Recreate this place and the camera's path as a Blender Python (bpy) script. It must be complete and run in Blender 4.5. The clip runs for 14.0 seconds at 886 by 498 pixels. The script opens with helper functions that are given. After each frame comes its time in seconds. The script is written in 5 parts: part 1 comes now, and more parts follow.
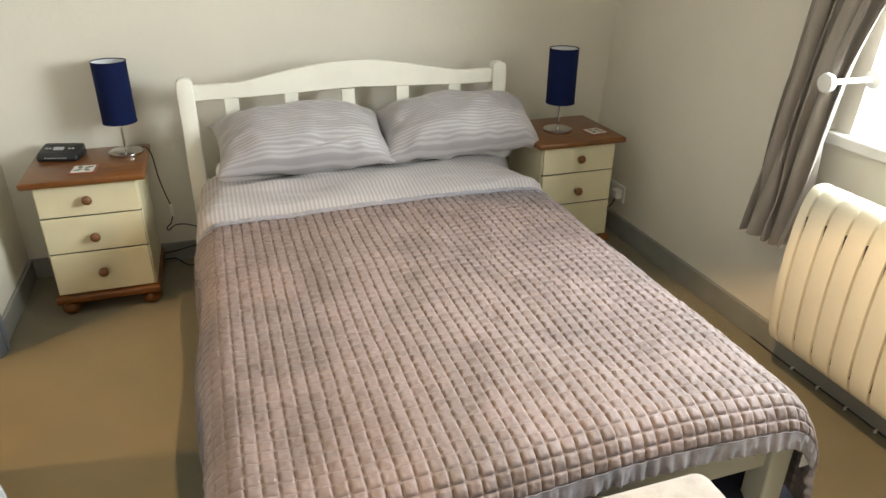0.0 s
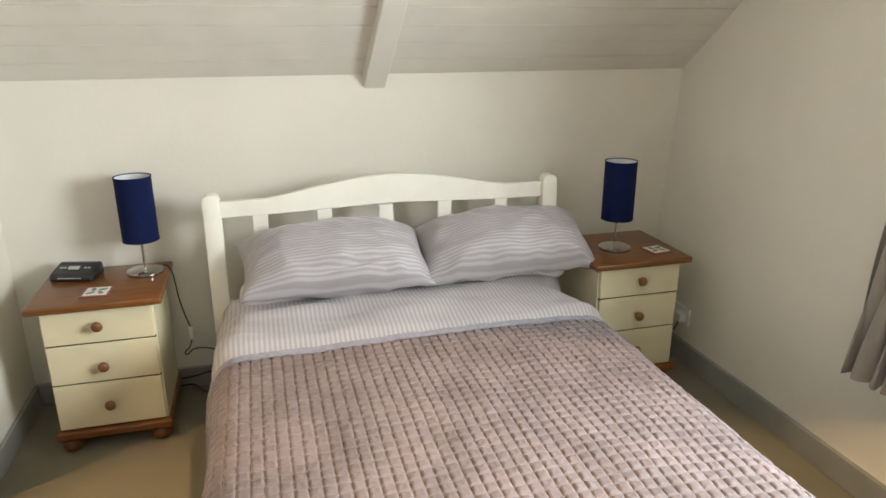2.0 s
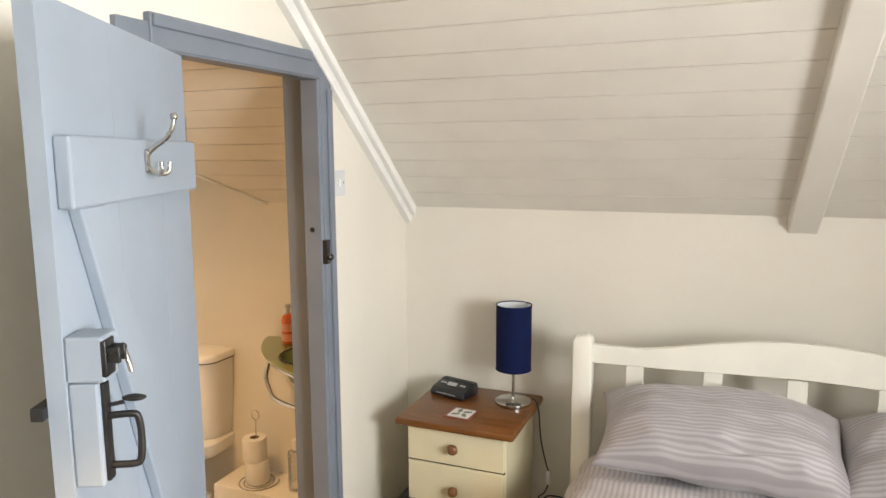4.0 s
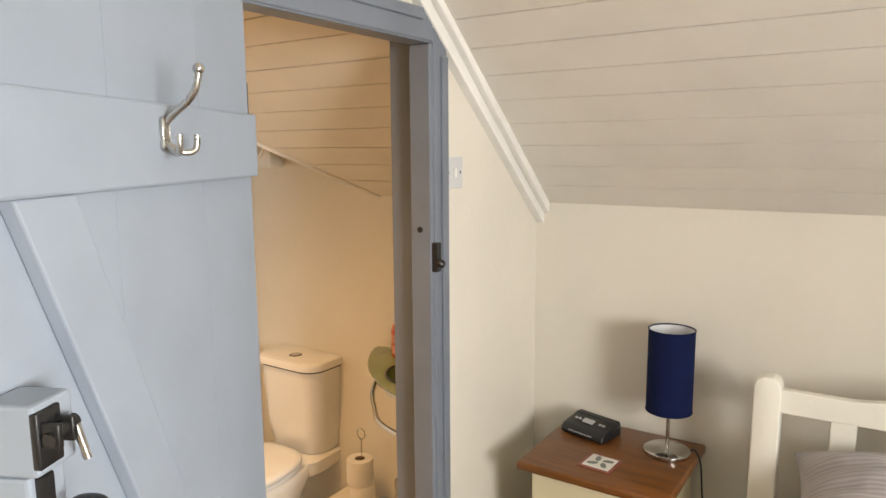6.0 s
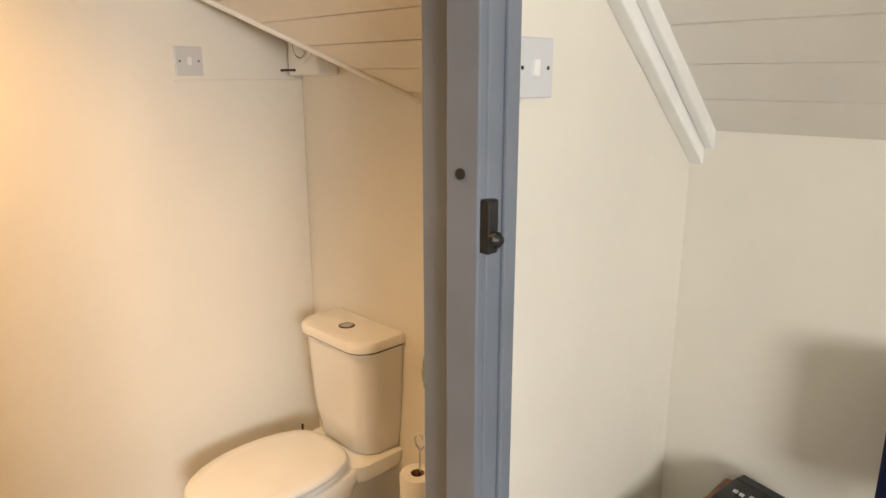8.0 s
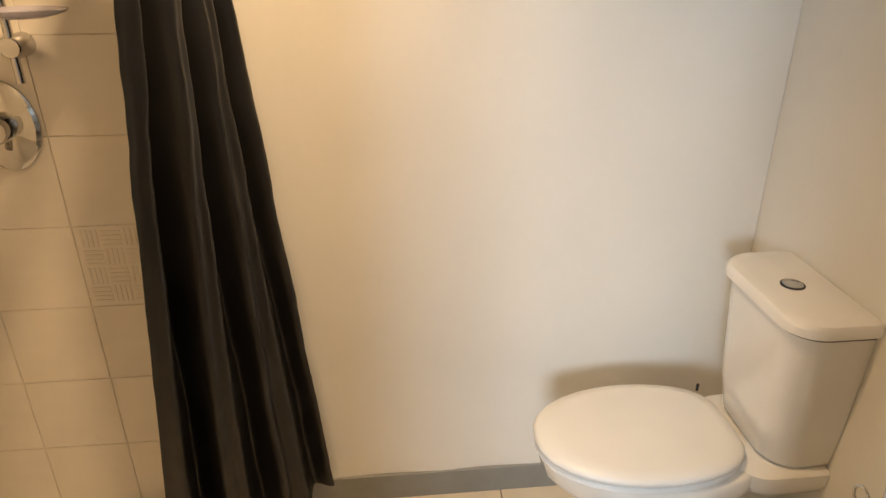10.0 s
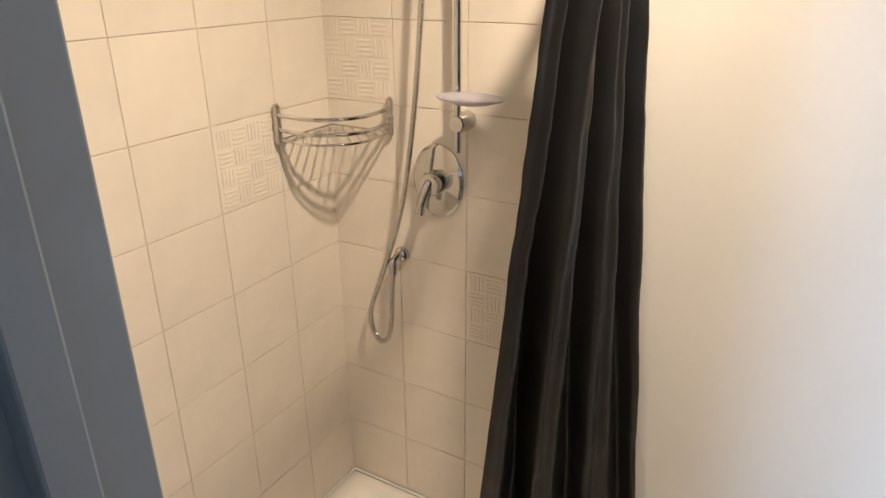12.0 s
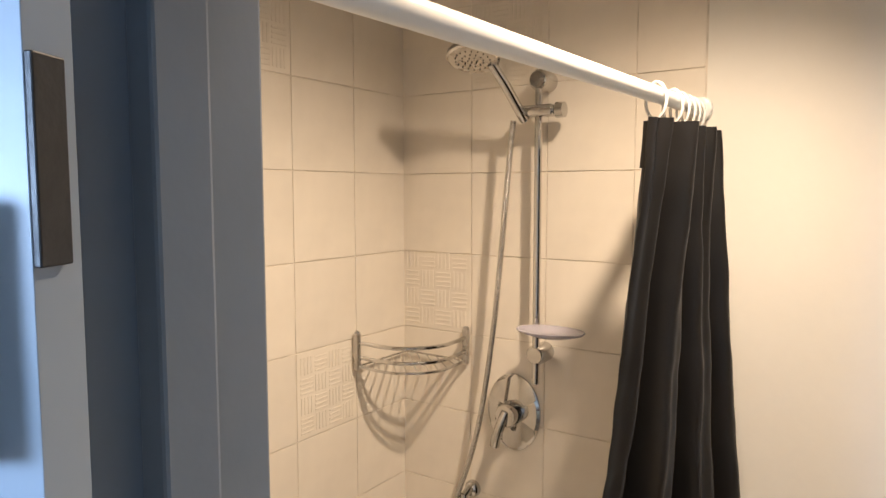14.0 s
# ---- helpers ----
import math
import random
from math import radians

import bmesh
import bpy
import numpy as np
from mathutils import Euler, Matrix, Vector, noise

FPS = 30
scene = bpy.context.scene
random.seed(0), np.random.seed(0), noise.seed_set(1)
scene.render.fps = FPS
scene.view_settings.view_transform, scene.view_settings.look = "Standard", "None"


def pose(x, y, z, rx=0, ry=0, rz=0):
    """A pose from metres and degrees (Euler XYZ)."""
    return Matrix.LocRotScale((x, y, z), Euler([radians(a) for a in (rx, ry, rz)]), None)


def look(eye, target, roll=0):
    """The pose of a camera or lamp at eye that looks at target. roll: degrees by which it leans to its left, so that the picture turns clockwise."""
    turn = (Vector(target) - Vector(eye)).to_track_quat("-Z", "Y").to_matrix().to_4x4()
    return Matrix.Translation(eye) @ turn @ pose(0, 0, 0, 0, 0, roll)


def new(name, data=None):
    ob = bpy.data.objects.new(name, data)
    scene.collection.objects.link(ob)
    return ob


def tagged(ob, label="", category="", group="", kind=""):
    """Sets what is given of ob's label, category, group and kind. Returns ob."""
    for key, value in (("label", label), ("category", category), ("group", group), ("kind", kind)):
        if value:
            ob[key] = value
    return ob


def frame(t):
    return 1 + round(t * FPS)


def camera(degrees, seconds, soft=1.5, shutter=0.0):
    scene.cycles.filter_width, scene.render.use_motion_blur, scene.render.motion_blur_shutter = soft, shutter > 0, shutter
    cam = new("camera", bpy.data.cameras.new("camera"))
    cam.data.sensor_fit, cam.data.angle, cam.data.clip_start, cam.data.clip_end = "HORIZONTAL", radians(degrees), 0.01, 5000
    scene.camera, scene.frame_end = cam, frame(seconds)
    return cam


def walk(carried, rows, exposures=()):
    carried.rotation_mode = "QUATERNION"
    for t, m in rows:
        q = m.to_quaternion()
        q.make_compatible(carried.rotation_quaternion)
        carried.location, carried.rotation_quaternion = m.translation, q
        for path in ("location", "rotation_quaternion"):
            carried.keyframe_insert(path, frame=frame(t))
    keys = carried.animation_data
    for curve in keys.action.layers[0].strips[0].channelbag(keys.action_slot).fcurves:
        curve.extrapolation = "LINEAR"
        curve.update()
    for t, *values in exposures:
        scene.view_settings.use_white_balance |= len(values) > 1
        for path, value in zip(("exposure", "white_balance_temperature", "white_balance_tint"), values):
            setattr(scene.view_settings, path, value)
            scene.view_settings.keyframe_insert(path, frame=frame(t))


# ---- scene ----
cam = camera(66.3, 14.0)
PATH = [
    (0, (0.908, -3.166, 1.487), (1.477, -1.461, 0.611), 0.5),
    (0.5, (0.914, -3.14, 1.486), (1.459, -1.428, 0.607), 0.5),
    (1, (0.941, -3.091, 1.506), (1.47, -1.37, 0.636), 0.4),
    (1.5, (0.971, -3.011, 1.516), (1.495, -1.248, 0.729), 0.1),
    (2, (0.972, -2.842, 1.497), (1.471, -1.009, 0.873), -0.1),
    (2.5, (0.966, -2.653, 1.509), (1.314, -0.746, 1.019), -0.2),
    (3, (0.956, -2.547, 1.495), (1.03, -0.582, 1.128), -0.5),
    (3.5, (1.058, -2.501, 1.523), (0.644, -0.569, 1.214), -0.4),
    (4, (1.195, -2.519, 1.524), (0.446, -0.685, 1.245), -0.3),
    (4.2, (1.22, -2.514, 1.517), (0.391, -0.716, 1.238), -0.1),
    (6.3, (0.951, -1.98, 1.479), (-0.156, -0.338, 1.199), -0.2),
    (6.5, (0.913, -1.885, 1.467), (-0.207, -0.249, 1.202), 0.1),
    (7, (0.842, -1.678, 1.459), (-0.339, -0.09, 1.173), 0.1),
    (7.2, (0.799, -1.602, 1.451), (-0.408, -0.04, 1.131), -0.3),
    (9.3, (0.353, -1.097, 1.385), (-1.322, -0.417, 0.53), -0.4),
    (9.5, (0.291, -1.072, 1.39), (-1.421, -0.529, 0.511), -0.8),
    (10, (0.197, -1.02, 1.357), (-1.603, -0.852, 0.504), -0.4),
    (10.5, (0.073, -0.933, 1.408), (-1.675, -1.21, 0.477), -0.8),
    (11, (0.067, -0.937, 1.436), (-1.616, -1.459, 0.49), -0.3),
    (11.5, (0.104, -0.931, 1.483), (-1.495, -1.686, 0.55), -0.3),
    (12, (0.143, -0.945, 1.515), (-1.445, -1.881, 0.739), -0.4),
    (12.5, (0.133, -0.938, 1.538), (-1.479, -1.998, 1.013), -0.5),
    (13, (0.162, -0.98, 1.545), (-1.497, -2.055, 1.241), -0.1),
    (13.5, (0.172, -0.988, 1.545), (-1.489, -2.088, 1.362), 0.0),
    (14, (0.194, -1.022, 1.555), (-1.456, -2.139, 1.388), -0.0),
]
# seconds, stops, kelvin, tint: the film camera adapts as it enters the lamplit bathroom
EXPOSURES = [(0.0, -0.95, 7800, 9), (1.5, -0.95, 7700, 11), (2.5, -0.80, 7400, 12), (4.2, -0.98, 8100, 16), (7.2, -1.10, 8600, 18), (9.3, -1.18, 7300, 12), (10.5, -1.25, 6100, 11), (12.0, -1.03, 5050, 10), (14.0, -1.08, 5150, 12)]
walk(cam, [(t, look(eye, target, roll)) for t, eye, target, roll in PATH], EXPOSURES)

# ---- world and lights ----
world = bpy.data.worlds.new("world")
scene.world = world
world.use_nodes = True
wnt = world.node_tree
sky = wnt.nodes.new("ShaderNodeTexSky")
sky.sky_type, sky.sun_disc = "NISHITA", False
sky.sun_elevation, sky.sun_rotation = radians(38), radians(-80)
wnt.links.new(sky.outputs[0], wnt.nodes["Background"].inputs[0])
wnt.nodes["Background"].inputs[1].default_value = 0.12


def lamp(name, kind, m, power, colour, **more):
    data = bpy.data.lights.new(name, kind)
    data.energy, data.color = power, colour
    for key, value in more.items():
        if key == "size":
            data.shape = "RECTANGLE"
            data.size, data.size_y = value
        elif key == "radius":
            data.shadow_soft_size = value
        elif key == "cone":
            data.spot_size, data.spot_blend = radians(value[0]), value[1]
        elif key == "spread":
            data.spread = radians(value)
        elif key == "angle":
            data.angle = radians(value)
    ob = new(name, data)
    ob.matrix_world = m
    return ob


lamp("sun", "SUN", pose(0, 0, 0, 50, 0, -80), 1.0, (1.0, 0.95, 0.88), angle=10)
# sky light entering at the bedroom window
lamp("window_daylight", "AREA", pose(3.03, -2.14, 1.50, 0, 80, -9), 190, (0.74, 0.87, 1.0), size=(0.88, 1.15), spread=138)
# recessed downlight over the bed end
lamp("bedroom_downlight", "SPOT", pose(1.3, -2.4, 2.27), 270, (1.0, 0.69, 0.37), cone=(88, 0.14), radius=0.03)
# downlight set square in the sloping bathroom ceiling
lamp("bathroom_downlight", "SPOT", pose(-0.80, -1.16, 2.25, -14, 0, 0), 270, (1.0, 0.68, 0.37), cone=(128, 1.0), radius=0.035)


# ---- materials ----
def material(name, colour, rough=0.6, metal=0.0, vary=0.12, scale=6.0, bump=0.1, grain=120.0, depth=0.002,
             sheen=0.0, coat=0.0, island=0.0, stripes=None, trans=0.0, second=None, knots=False):
    """A surface with stains at one scale and grain at another; stripes=(axis, period, strength)."""
    m = bpy.data.materials.new(name)
    m.use_nodes = True
    n, l = m.node_tree.nodes, m.node_tree.links
    b = n["Principled BSDF"]
    co = n.new("ShaderNodeTexCoord")
    big, fine = n.new("ShaderNodeTexNoise"), n.new("ShaderNodeTexNoise")
    big.inputs["Scale"].default_value, big.inputs["Detail"].default_value = scale, 5
    fine.inputs["Scale"].default_value, fine.inputs["Detail"].default_value = grain, 3
    for tex in (big, fine):
        l.new(co.outputs["Object"], tex.inputs["Vector"])
    mix = n.new("ShaderNodeMix")
    mix.data_type = "RGBA"
    dark = second or tuple(c * (1 - 2.2 * vary) for c in colour)
    light = tuple(min(1, c * (1 + 0.6 * vary)) for c in colour)
    mix.inputs["A"].default_value = (*dark, 1)
    mix.inputs["B"].default_value = (*light, 1)
    ramp = n.new("ShaderNodeMapRange")
    ramp.inputs[1].default_value, ramp.inputs[2].default_value = 0.25, 0.62
    l.new(big.outputs["Fac"], ramp.inputs[0])
    l.new(ramp.outputs[0], mix.inputs["Factor"])
    out = mix.outputs["Result"]
    grainmix = n.new("ShaderNodeMix")
    grainmix.data_type, grainmix.blend_type = "RGBA", "MULTIPLY"
    grainmix.inputs["Factor"].default_value = min(1.0, vary * 2.5)
    l.new(out, grainmix.inputs["A"])
    l.new(fine.outputs["Color"], grainmix.inputs["B"])
    gray = n.new("ShaderNodeMapRange")
    gray.inputs[3].default_value, gray.inputs[4].default_value = 0.75, 1.15
    l.new(fine.outputs["Fac"], gray.inputs[0])
    l.new(gray.outputs[0], grainmix.inputs["B"])
    out = grainmix.outputs["Result"]
    height = fine.outputs["Fac"]
    if stripes:
        axis, period, strength = stripes
        sep = n.new("ShaderNodeSeparateXYZ")
        l.new(co.outputs["Object"], sep.inputs[0])
        mul, sine, up = n.new("ShaderNodeMath"), n.new("ShaderNodeMath"), n.new("ShaderNodeMapRange")
        mul.operation, sine.operation = "MULTIPLY", "SINE"
        mul.inputs[1].default_value = 2 * math.pi / period
        l.new(sep.outputs[axis], mul.inputs[0])
        l.new(mul.outputs[0], sine.inputs[0])
        up.inputs[1].default_value, up.inputs[2].default_value = -0.4, 0.4
        up.inputs[3].default_value, up.inputs[4].default_value = 1 - strength, 1.0
        l.new(sine.outputs[0], up.inputs[0])
        sm = n.new("ShaderNodeMix")
        sm.data_type, sm.blend_type = "RGBA", "MULTIPLY"
        sm.inputs["Factor"].default_value = 1
        l.new(out, sm.inputs["A"])
        l.new(up.outputs[0], sm.inputs["B"])
        out = sm.outputs["Result"]
    if island:
        info = n.new("ShaderNodeObjectInfo")
        geo = n.new("ShaderNodeNewGeometry")
        add = n.new("ShaderNodeMath")
        add.operation = "ADD"
        l.new(info.outputs["Random"], add.inputs[0])
        l.new(geo.outputs["Random Per Island"], add.inputs[1])
        rng = n.new("ShaderNodeMapRange")
        rng.inputs[2].default_value = 2.0
        rng.inputs[3].default_value, rng.inputs[4].default_value = 1 - island, 1 + island
        l.new(add.outputs[0], rng.inputs[0])
        im = n.new("ShaderNodeMix")
        im.data_type, im.blend_type = "RGBA", "MULTIPLY"
        im.inputs["Factor"].default_value = 1
        l.new(out, im.inputs["A"])
        l.new(rng.outputs[0], im.inputs["B"])
        out = im.outputs["Result"]
    l.new(out, b.inputs["Base Color"])
    rr = n.new("ShaderNodeMapRange")
    rr.inputs[3].default_value, rr.inputs[4].default_value = max(0.02, rough - 0.08), min(1, rough + 0.08)
    l.new(big.outputs["Fac"], rr.inputs[0])
    l.new(rr.outputs[0], b.inputs["Roughness"])
    b.inputs["Metallic"].default_value = metal
    b.inputs["Sheen Weight"].default_value = sheen
    b.inputs["Coat Weight"].default_value = coat
    b.inputs["Transmission Weight"].default_value = trans
    if bump:
        bn = n.new("ShaderNodeBump")
        bn.inputs["Strength"].default_value, bn.inputs["Distance"].default_value = bump, depth
        l.new(height, bn.inputs["Height"])
        l.new(bn.outputs[0], b.inputs["Normal"])
    return m


def wood(name, light, dark, rough=0.35, coat=0.3, ring=9.0):
    """Varnished pine: streaks along x with darker knots."""
    m = material(name, light, rough, vary=0.10, scale=4, bump=0.06, coat=coat, second=dark)
    n, l = m.node_tree.nodes, m.node_tree.links
    noises = [x for x in n if x.type == "TEX_NOISE"]
    co = [x for x in n if x.type == "TEX_COORD"][0]
    mp = n.new("ShaderNodeMapping")
    mp.inputs["Scale"].default_value = (1.2, ring, ring)
    l.new(co.outputs["Object"], mp.inputs["Vector"])
    l.new(mp.outputs[0], noises[0].inputs["Vector"])
    noises[0].inputs["Distortion"].default_value = 1.2
    return m


PLASTER = material("white_plaster", (0.74, 0.70, 0.62), 0.55, vary=0.03, scale=2.2, bump=0.18, grain=45, depth=0.004)
BATH_PAINT = material("cream_paint", (0.82, 0.79, 0.72), 0.42, vary=0.025, scale=2.0, bump=0.15, grain=40, depth=0.003)
BOARD_WHITE = material("white_boarding", (0.72, 0.685, 0.62), 0.42, vary=0.03, scale=5, bump=0.1, grain=70, island=0.02)
TRIM_WHITE = material("white_gloss_wood", (0.82, 0.81, 0.78), 0.35, vary=0.04, scale=8, bump=0.1, grain=60)
BLUEGREY = material("blue_grey_paint", (0.178, 0.205, 0.248), 0.38, vary=0.05, scale=7, bump=0.15, grain=50, depth=0.002)
DOOR_PAINT = material("pale_blue_grey_paint", (0.28, 0.33, 0.39), 0.38, vary=0.04, scale=6, bump=0.15, grain=40)
SKIRT_GREY = material("grey_skirting_paint", (0.27, 0.27, 0.25), 0.45, vary=0.07, scale=8)
CARPET = material("beige_carpet", (0.170, 0.138, 0.070), 0.95, vary=0.06, scale=5, bump=0.9, grain=420, depth=0.006, sheen=0.3)
CREAM = material("cream_cabinet_paint", (0.72, 0.65, 0.45), 0.38, vary=0.03, scale=7)
PINE = wood("varnished_pine", (0.19, 0.066, 0.014), (0.095, 0.031, 0.007), coat=0.12)
KNOB = wood("dark_pine_knob", (0.22, 0.085, 0.03), (0.12, 0.045, 0.015), ring=20)
BEDPAINT = material("ivory_bed_paint", (0.82, 0.80, 0.72), 0.35, vary=0.03, scale=7, bump=0.06)
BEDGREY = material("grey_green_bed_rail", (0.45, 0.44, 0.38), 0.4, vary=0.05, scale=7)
QUILT = material("mauve_velvet_quilt", (0.140, 0.110, 0.114), 0.66, vary=0.16, scale=7, bump=0.5, grain=230, depth=0.002, sheen=0.12)
# mauve-grey satin; the slight blue in its base stands for reflected sky
SATIN = material("sky_tinted_mauve_satin", (0.21, 0.205, 0.25), 0.2, vary=0.12, scale=30, bump=0.3, grain=60, depth=0.004, sheen=0.3)
LINEN_X = material("striped_mauve_linen", (0.46, 0.42, 0.425), 0.5, vary=0.05, scale=5, bump=0.2, grain=160, sheen=0.25, stripes=(0, 0.0165, 0.27))
LINEN_Y = material("striped_grey_linen", (0.42, 0.39, 0.405), 0.5, vary=0.05, scale=5, bump=0.2, grain=160, sheen=0.25, stripes=(1, 0.0115, 0.24))
SHEET = material("white_sheet", (0.78, 0.76, 0.76), 0.7, vary=0.04)
NAVY = material("navy_lampshade_fabric", (0.002, 0.008, 0.050), 0.85, vary=0.12, scale=20, bump=0.5, grain=300, depth=0.001)
LINER = material("white_shade_liner", (0.75, 0.77, 0.80), 0.6, vary=0.03)
CHROME = material("chrome", (0.60, 0.59, 0.57), 0.08, 1.0, vary=0.04, scale=25, bump=0.02)
STEEL = material("brushed_steel", (0.58, 0.56, 0.53), 0.28, 1.0, vary=0.08, scale=30, bump=0.05)
HOSE = material("chrome_hose", (0.60, 0.58, 0.55), 0.22, 1.0, vary=0.1, bump=0.8, grain=700, depth=0.002)
BLACKIRON = material("black_iron", (0.012, 0.012, 0.013), 0.42, vary=0.25, scale=30, bump=0.3, grain=90)
BLACKPLASTIC = material("black_plastic", (0.012, 0.013, 0.016), 0.32, vary=0.1)
BUTTONGREY = material("pale_grey_plastic", (0.45, 0.46, 0.48), 0.4, vary=0.05)
SWITCHGREY = material("off_white_plastic", (0.60, 0.61, 0.62), 0.35, vary=0.02, bump=0.02)
WHITEPLASTIC = material("white_plastic", (0.80, 0.80, 0.78), 0.32, vary=0.02, bump=0.02)
CERAMIC = material("white_ceramic", (0.84, 0.82, 0.77), 0.12, vary=0.015, bump=0.0, coat=0.4)
TILE = material("cream_wall_tile", (0.80, 0.74, 0.64), 0.22, vary=0.03, scale=6, bump=0.06, grain=25, depth=0.003, island=0.035)
GROUT = material("grey_grout", (0.76, 0.69, 0.58), 0.9, vary=0.15, scale=20)
FLOORTILE = material("cream_floor_tile", (0.74, 0.67, 0.55), 0.35, vary=0.06, scale=7, island=0.03)
DARKGROUT = material("brown_grout", (0.16, 0.12, 0.08), 0.9, vary=0.2)
ACRYLIC = material("white_shower_tray", (0.86, 0.83, 0.77), 0.14, vary=0.02, bump=0.0)
BLACKFABRIC = material("black_shower_fabric", (0.0090, 0.0080, 0.0075), 0.40, vary=0.15, scale=8, bump=0.25, grain=300, depth=0.001, sheen=0.0)
TAUPE = material("taupe_satin_curtain", (0.29, 0.25, 0.22), 0.42, vary=0.06, scale=6, bump=0.2, grain=260, sheen=0.3)
RADPAINT = material("cream_radiator_enamel", (0.80, 0.74, 0.60), 0.35, vary=0.03, scale=5)
BENCH = material("grey_woven_upholstery", (0.25, 0.23, 0.215), 0.9, vary=0.12, scale=25, bump=0.6, grain=330, depth=0.002, sheen=0.2)
NAVYBAG = material("navy_fabric", (0.010, 0.014, 0.032), 0.8, vary=0.2, scale=12, bump=0.3)
PAPER = material("white_tissue_paper", (0.82, 0.80, 0.76), 0.9, vary=0.04, bump=0.3, grain=200)
CARD = material("brown_card", (0.30, 0.20, 0.11), 0.9, vary=0.1)
GLASSGREEN = material("green_glass", (0.16, 0.21, 0.075), 0.12, vary=0.06, bump=0.0, coat=0.5)
ORANGE = material("orange_soap", (0.62, 0.10, 0.03), 0.2, vary=0.1, coat=0.5)
PINKLABEL = material("pink_label", (0.70, 0.28, 0.20), 0.4, vary=0.1)
CLEARP = material("clear_plastic", (0.85, 0.85, 0.88), 0.12, vary=0.02, bump=0.0, trans=0.85)
LILAC = material("lilac_clear_plastic", (0.72, 0.70, 0.80), 0.15, vary=0.02, bump=0.0, trans=0.6)
COASTERRED = material("red_coaster_edge", (0.25, 0.07, 0.05), 0.4, vary=0.1)
COASTERCREAM = material("cream_coaster_print", (0.75, 0.73, 0.68), 0.35, vary=0.03)
LEAFGREY = material("grey_green_print", (0.17, 0.20, 0.18), 0.4, vary=0.1)
GLASS = material("window_glass", (0.95, 0.97, 1.0), 0.02, vary=0.0, bump=0.0, trans=1.0)
# near-black: shade painted into gaps and holes; the switch screws share it
GAPSHADE_SCREW = material("gap_shade_and_screw", (0.02, 0.018, 0.016), 0.8)
BRIGHT = material("blue_paint_print", (0.10, 0.35, 0.42), 0.4)
RED = material("red_plastic", (0.50, 0.02, 0.03), 0.35)
LAWN = material("lawn", (0.07, 0.11, 0.03), 0.95, vary=0.25, scale=0.5)

NAVY.node_tree.nodes["Principled BSDF"].inputs["Specular IOR Level"].default_value = 0.2


# ---- mesh helpers ----
def part(name, bm, mat, parent=None, label="", smooth=None):
    """Link a bmesh as one mesh object; smooth: degrees under which edges are shaded soft."""
    me = bpy.data.meshes.new(name)
    bm.normal_update()
    if smooth:
        for f in bm.faces:
            f.smooth = True
        for e in bm.edges:
            if len(e.link_faces) == 2 and e.calc_face_angle(0) > radians(smooth):
                e.smooth = False
    bm.to_mesh(me)
    bm.free()
    me.materials.append(mat)
    ob = new(name, me)
    if parent:
        ob.parent = parent
    if label:
        ob["label"] = label
    return ob


def thing(name, label, category, m=None, group=""):
    ob = new(name)
    ob.empty_display_size = 0.05
    if m is not None:
        ob.matrix_world = m
    return tagged(ob, label, category, group)


def box(x0, y0, z0, x1, y1, z1, bevel=0.0, seg=2, bm=None):
    fresh = bmesh.new()
    m = Matrix.Translation(((x0 + x1) / 2, (y0 + y1) / 2, (z0 + z1) / 2)) @ Matrix.Diagonal((abs(x1 - x0), abs(y1 - y0), abs(z1 - z0), 1))
    bmesh.ops.create_cube(fresh, size=1, matrix=m)
    if bevel:
        bmesh.ops.bevel(fresh, geom=fresh.edges[:], offset=bevel, segments=seg, profile=0.5, affect="EDGES")
    return merge(bm, fresh)


def merge(bm, fresh):
    if bm is None:
        return fresh
    me = bpy.data.meshes.new("tmp")
    fresh.to_mesh(me)
    fresh.free()
    bm.from_mesh(me)
    bpy.data.meshes.remove(me)
    return bm


def lathe(profile, seg=32, m=None, bm=None, caps=True):
    """Turn (radius, height) pairs about z."""
    fresh = bmesh.new()
    rings = []
    for r, z in profile:
        rings.append([fresh.verts.new((r * math.cos(2 * math.pi * k / seg), r * math.sin(2 * math.pi * k / seg), z)) for k in range(seg)])
    for a, b in zip(rings, rings[1:]):
        for k in range(seg):
            fresh.faces.new((a[k], a[(k + 1) % seg], b[(k + 1) % seg], b[k]))
    if caps:
        if profile[0][0] > 1e-5:
            fresh.faces.new(rings[0][::-1])
        if profile[-1][0] > 1e-5:
            fresh.faces.new(rings[-1])
    bmesh.ops.remove_doubles(fresh, verts=fresh.verts[:], dist=1e-6)
    if m is not None:
        bmesh.ops.transform(fresh, matrix=m, verts=fresh.verts[:])
    return merge(bm, fresh)


def smoothed(points, steps=8, closed=False):
    """Catmull-Rom through points."""
    pts = [Vector(p) for p in points]
    n = len(pts)
    out = []
    for i in range(n if closed else n - 1):
        p0, p1 = pts[(i - 1) % n if closed else max(i - 1, 0)], pts[i]
        p2, p3 = pts[(i + 1) % n], pts[(i + 2) % n if closed else min(i + 2, n - 1)]
        for k in range(steps):
            t = k / steps
            out.append(0.5 * (2 * p1 + (p2 - p0) * t + (2 * p0 - 5 * p1 + 4 * p2 - p3) * t * t + (3 * p1 - p0 - 3 * p2 + p3) * t ** 3))
    if not closed:
        out.append(pts[-1])
    return out


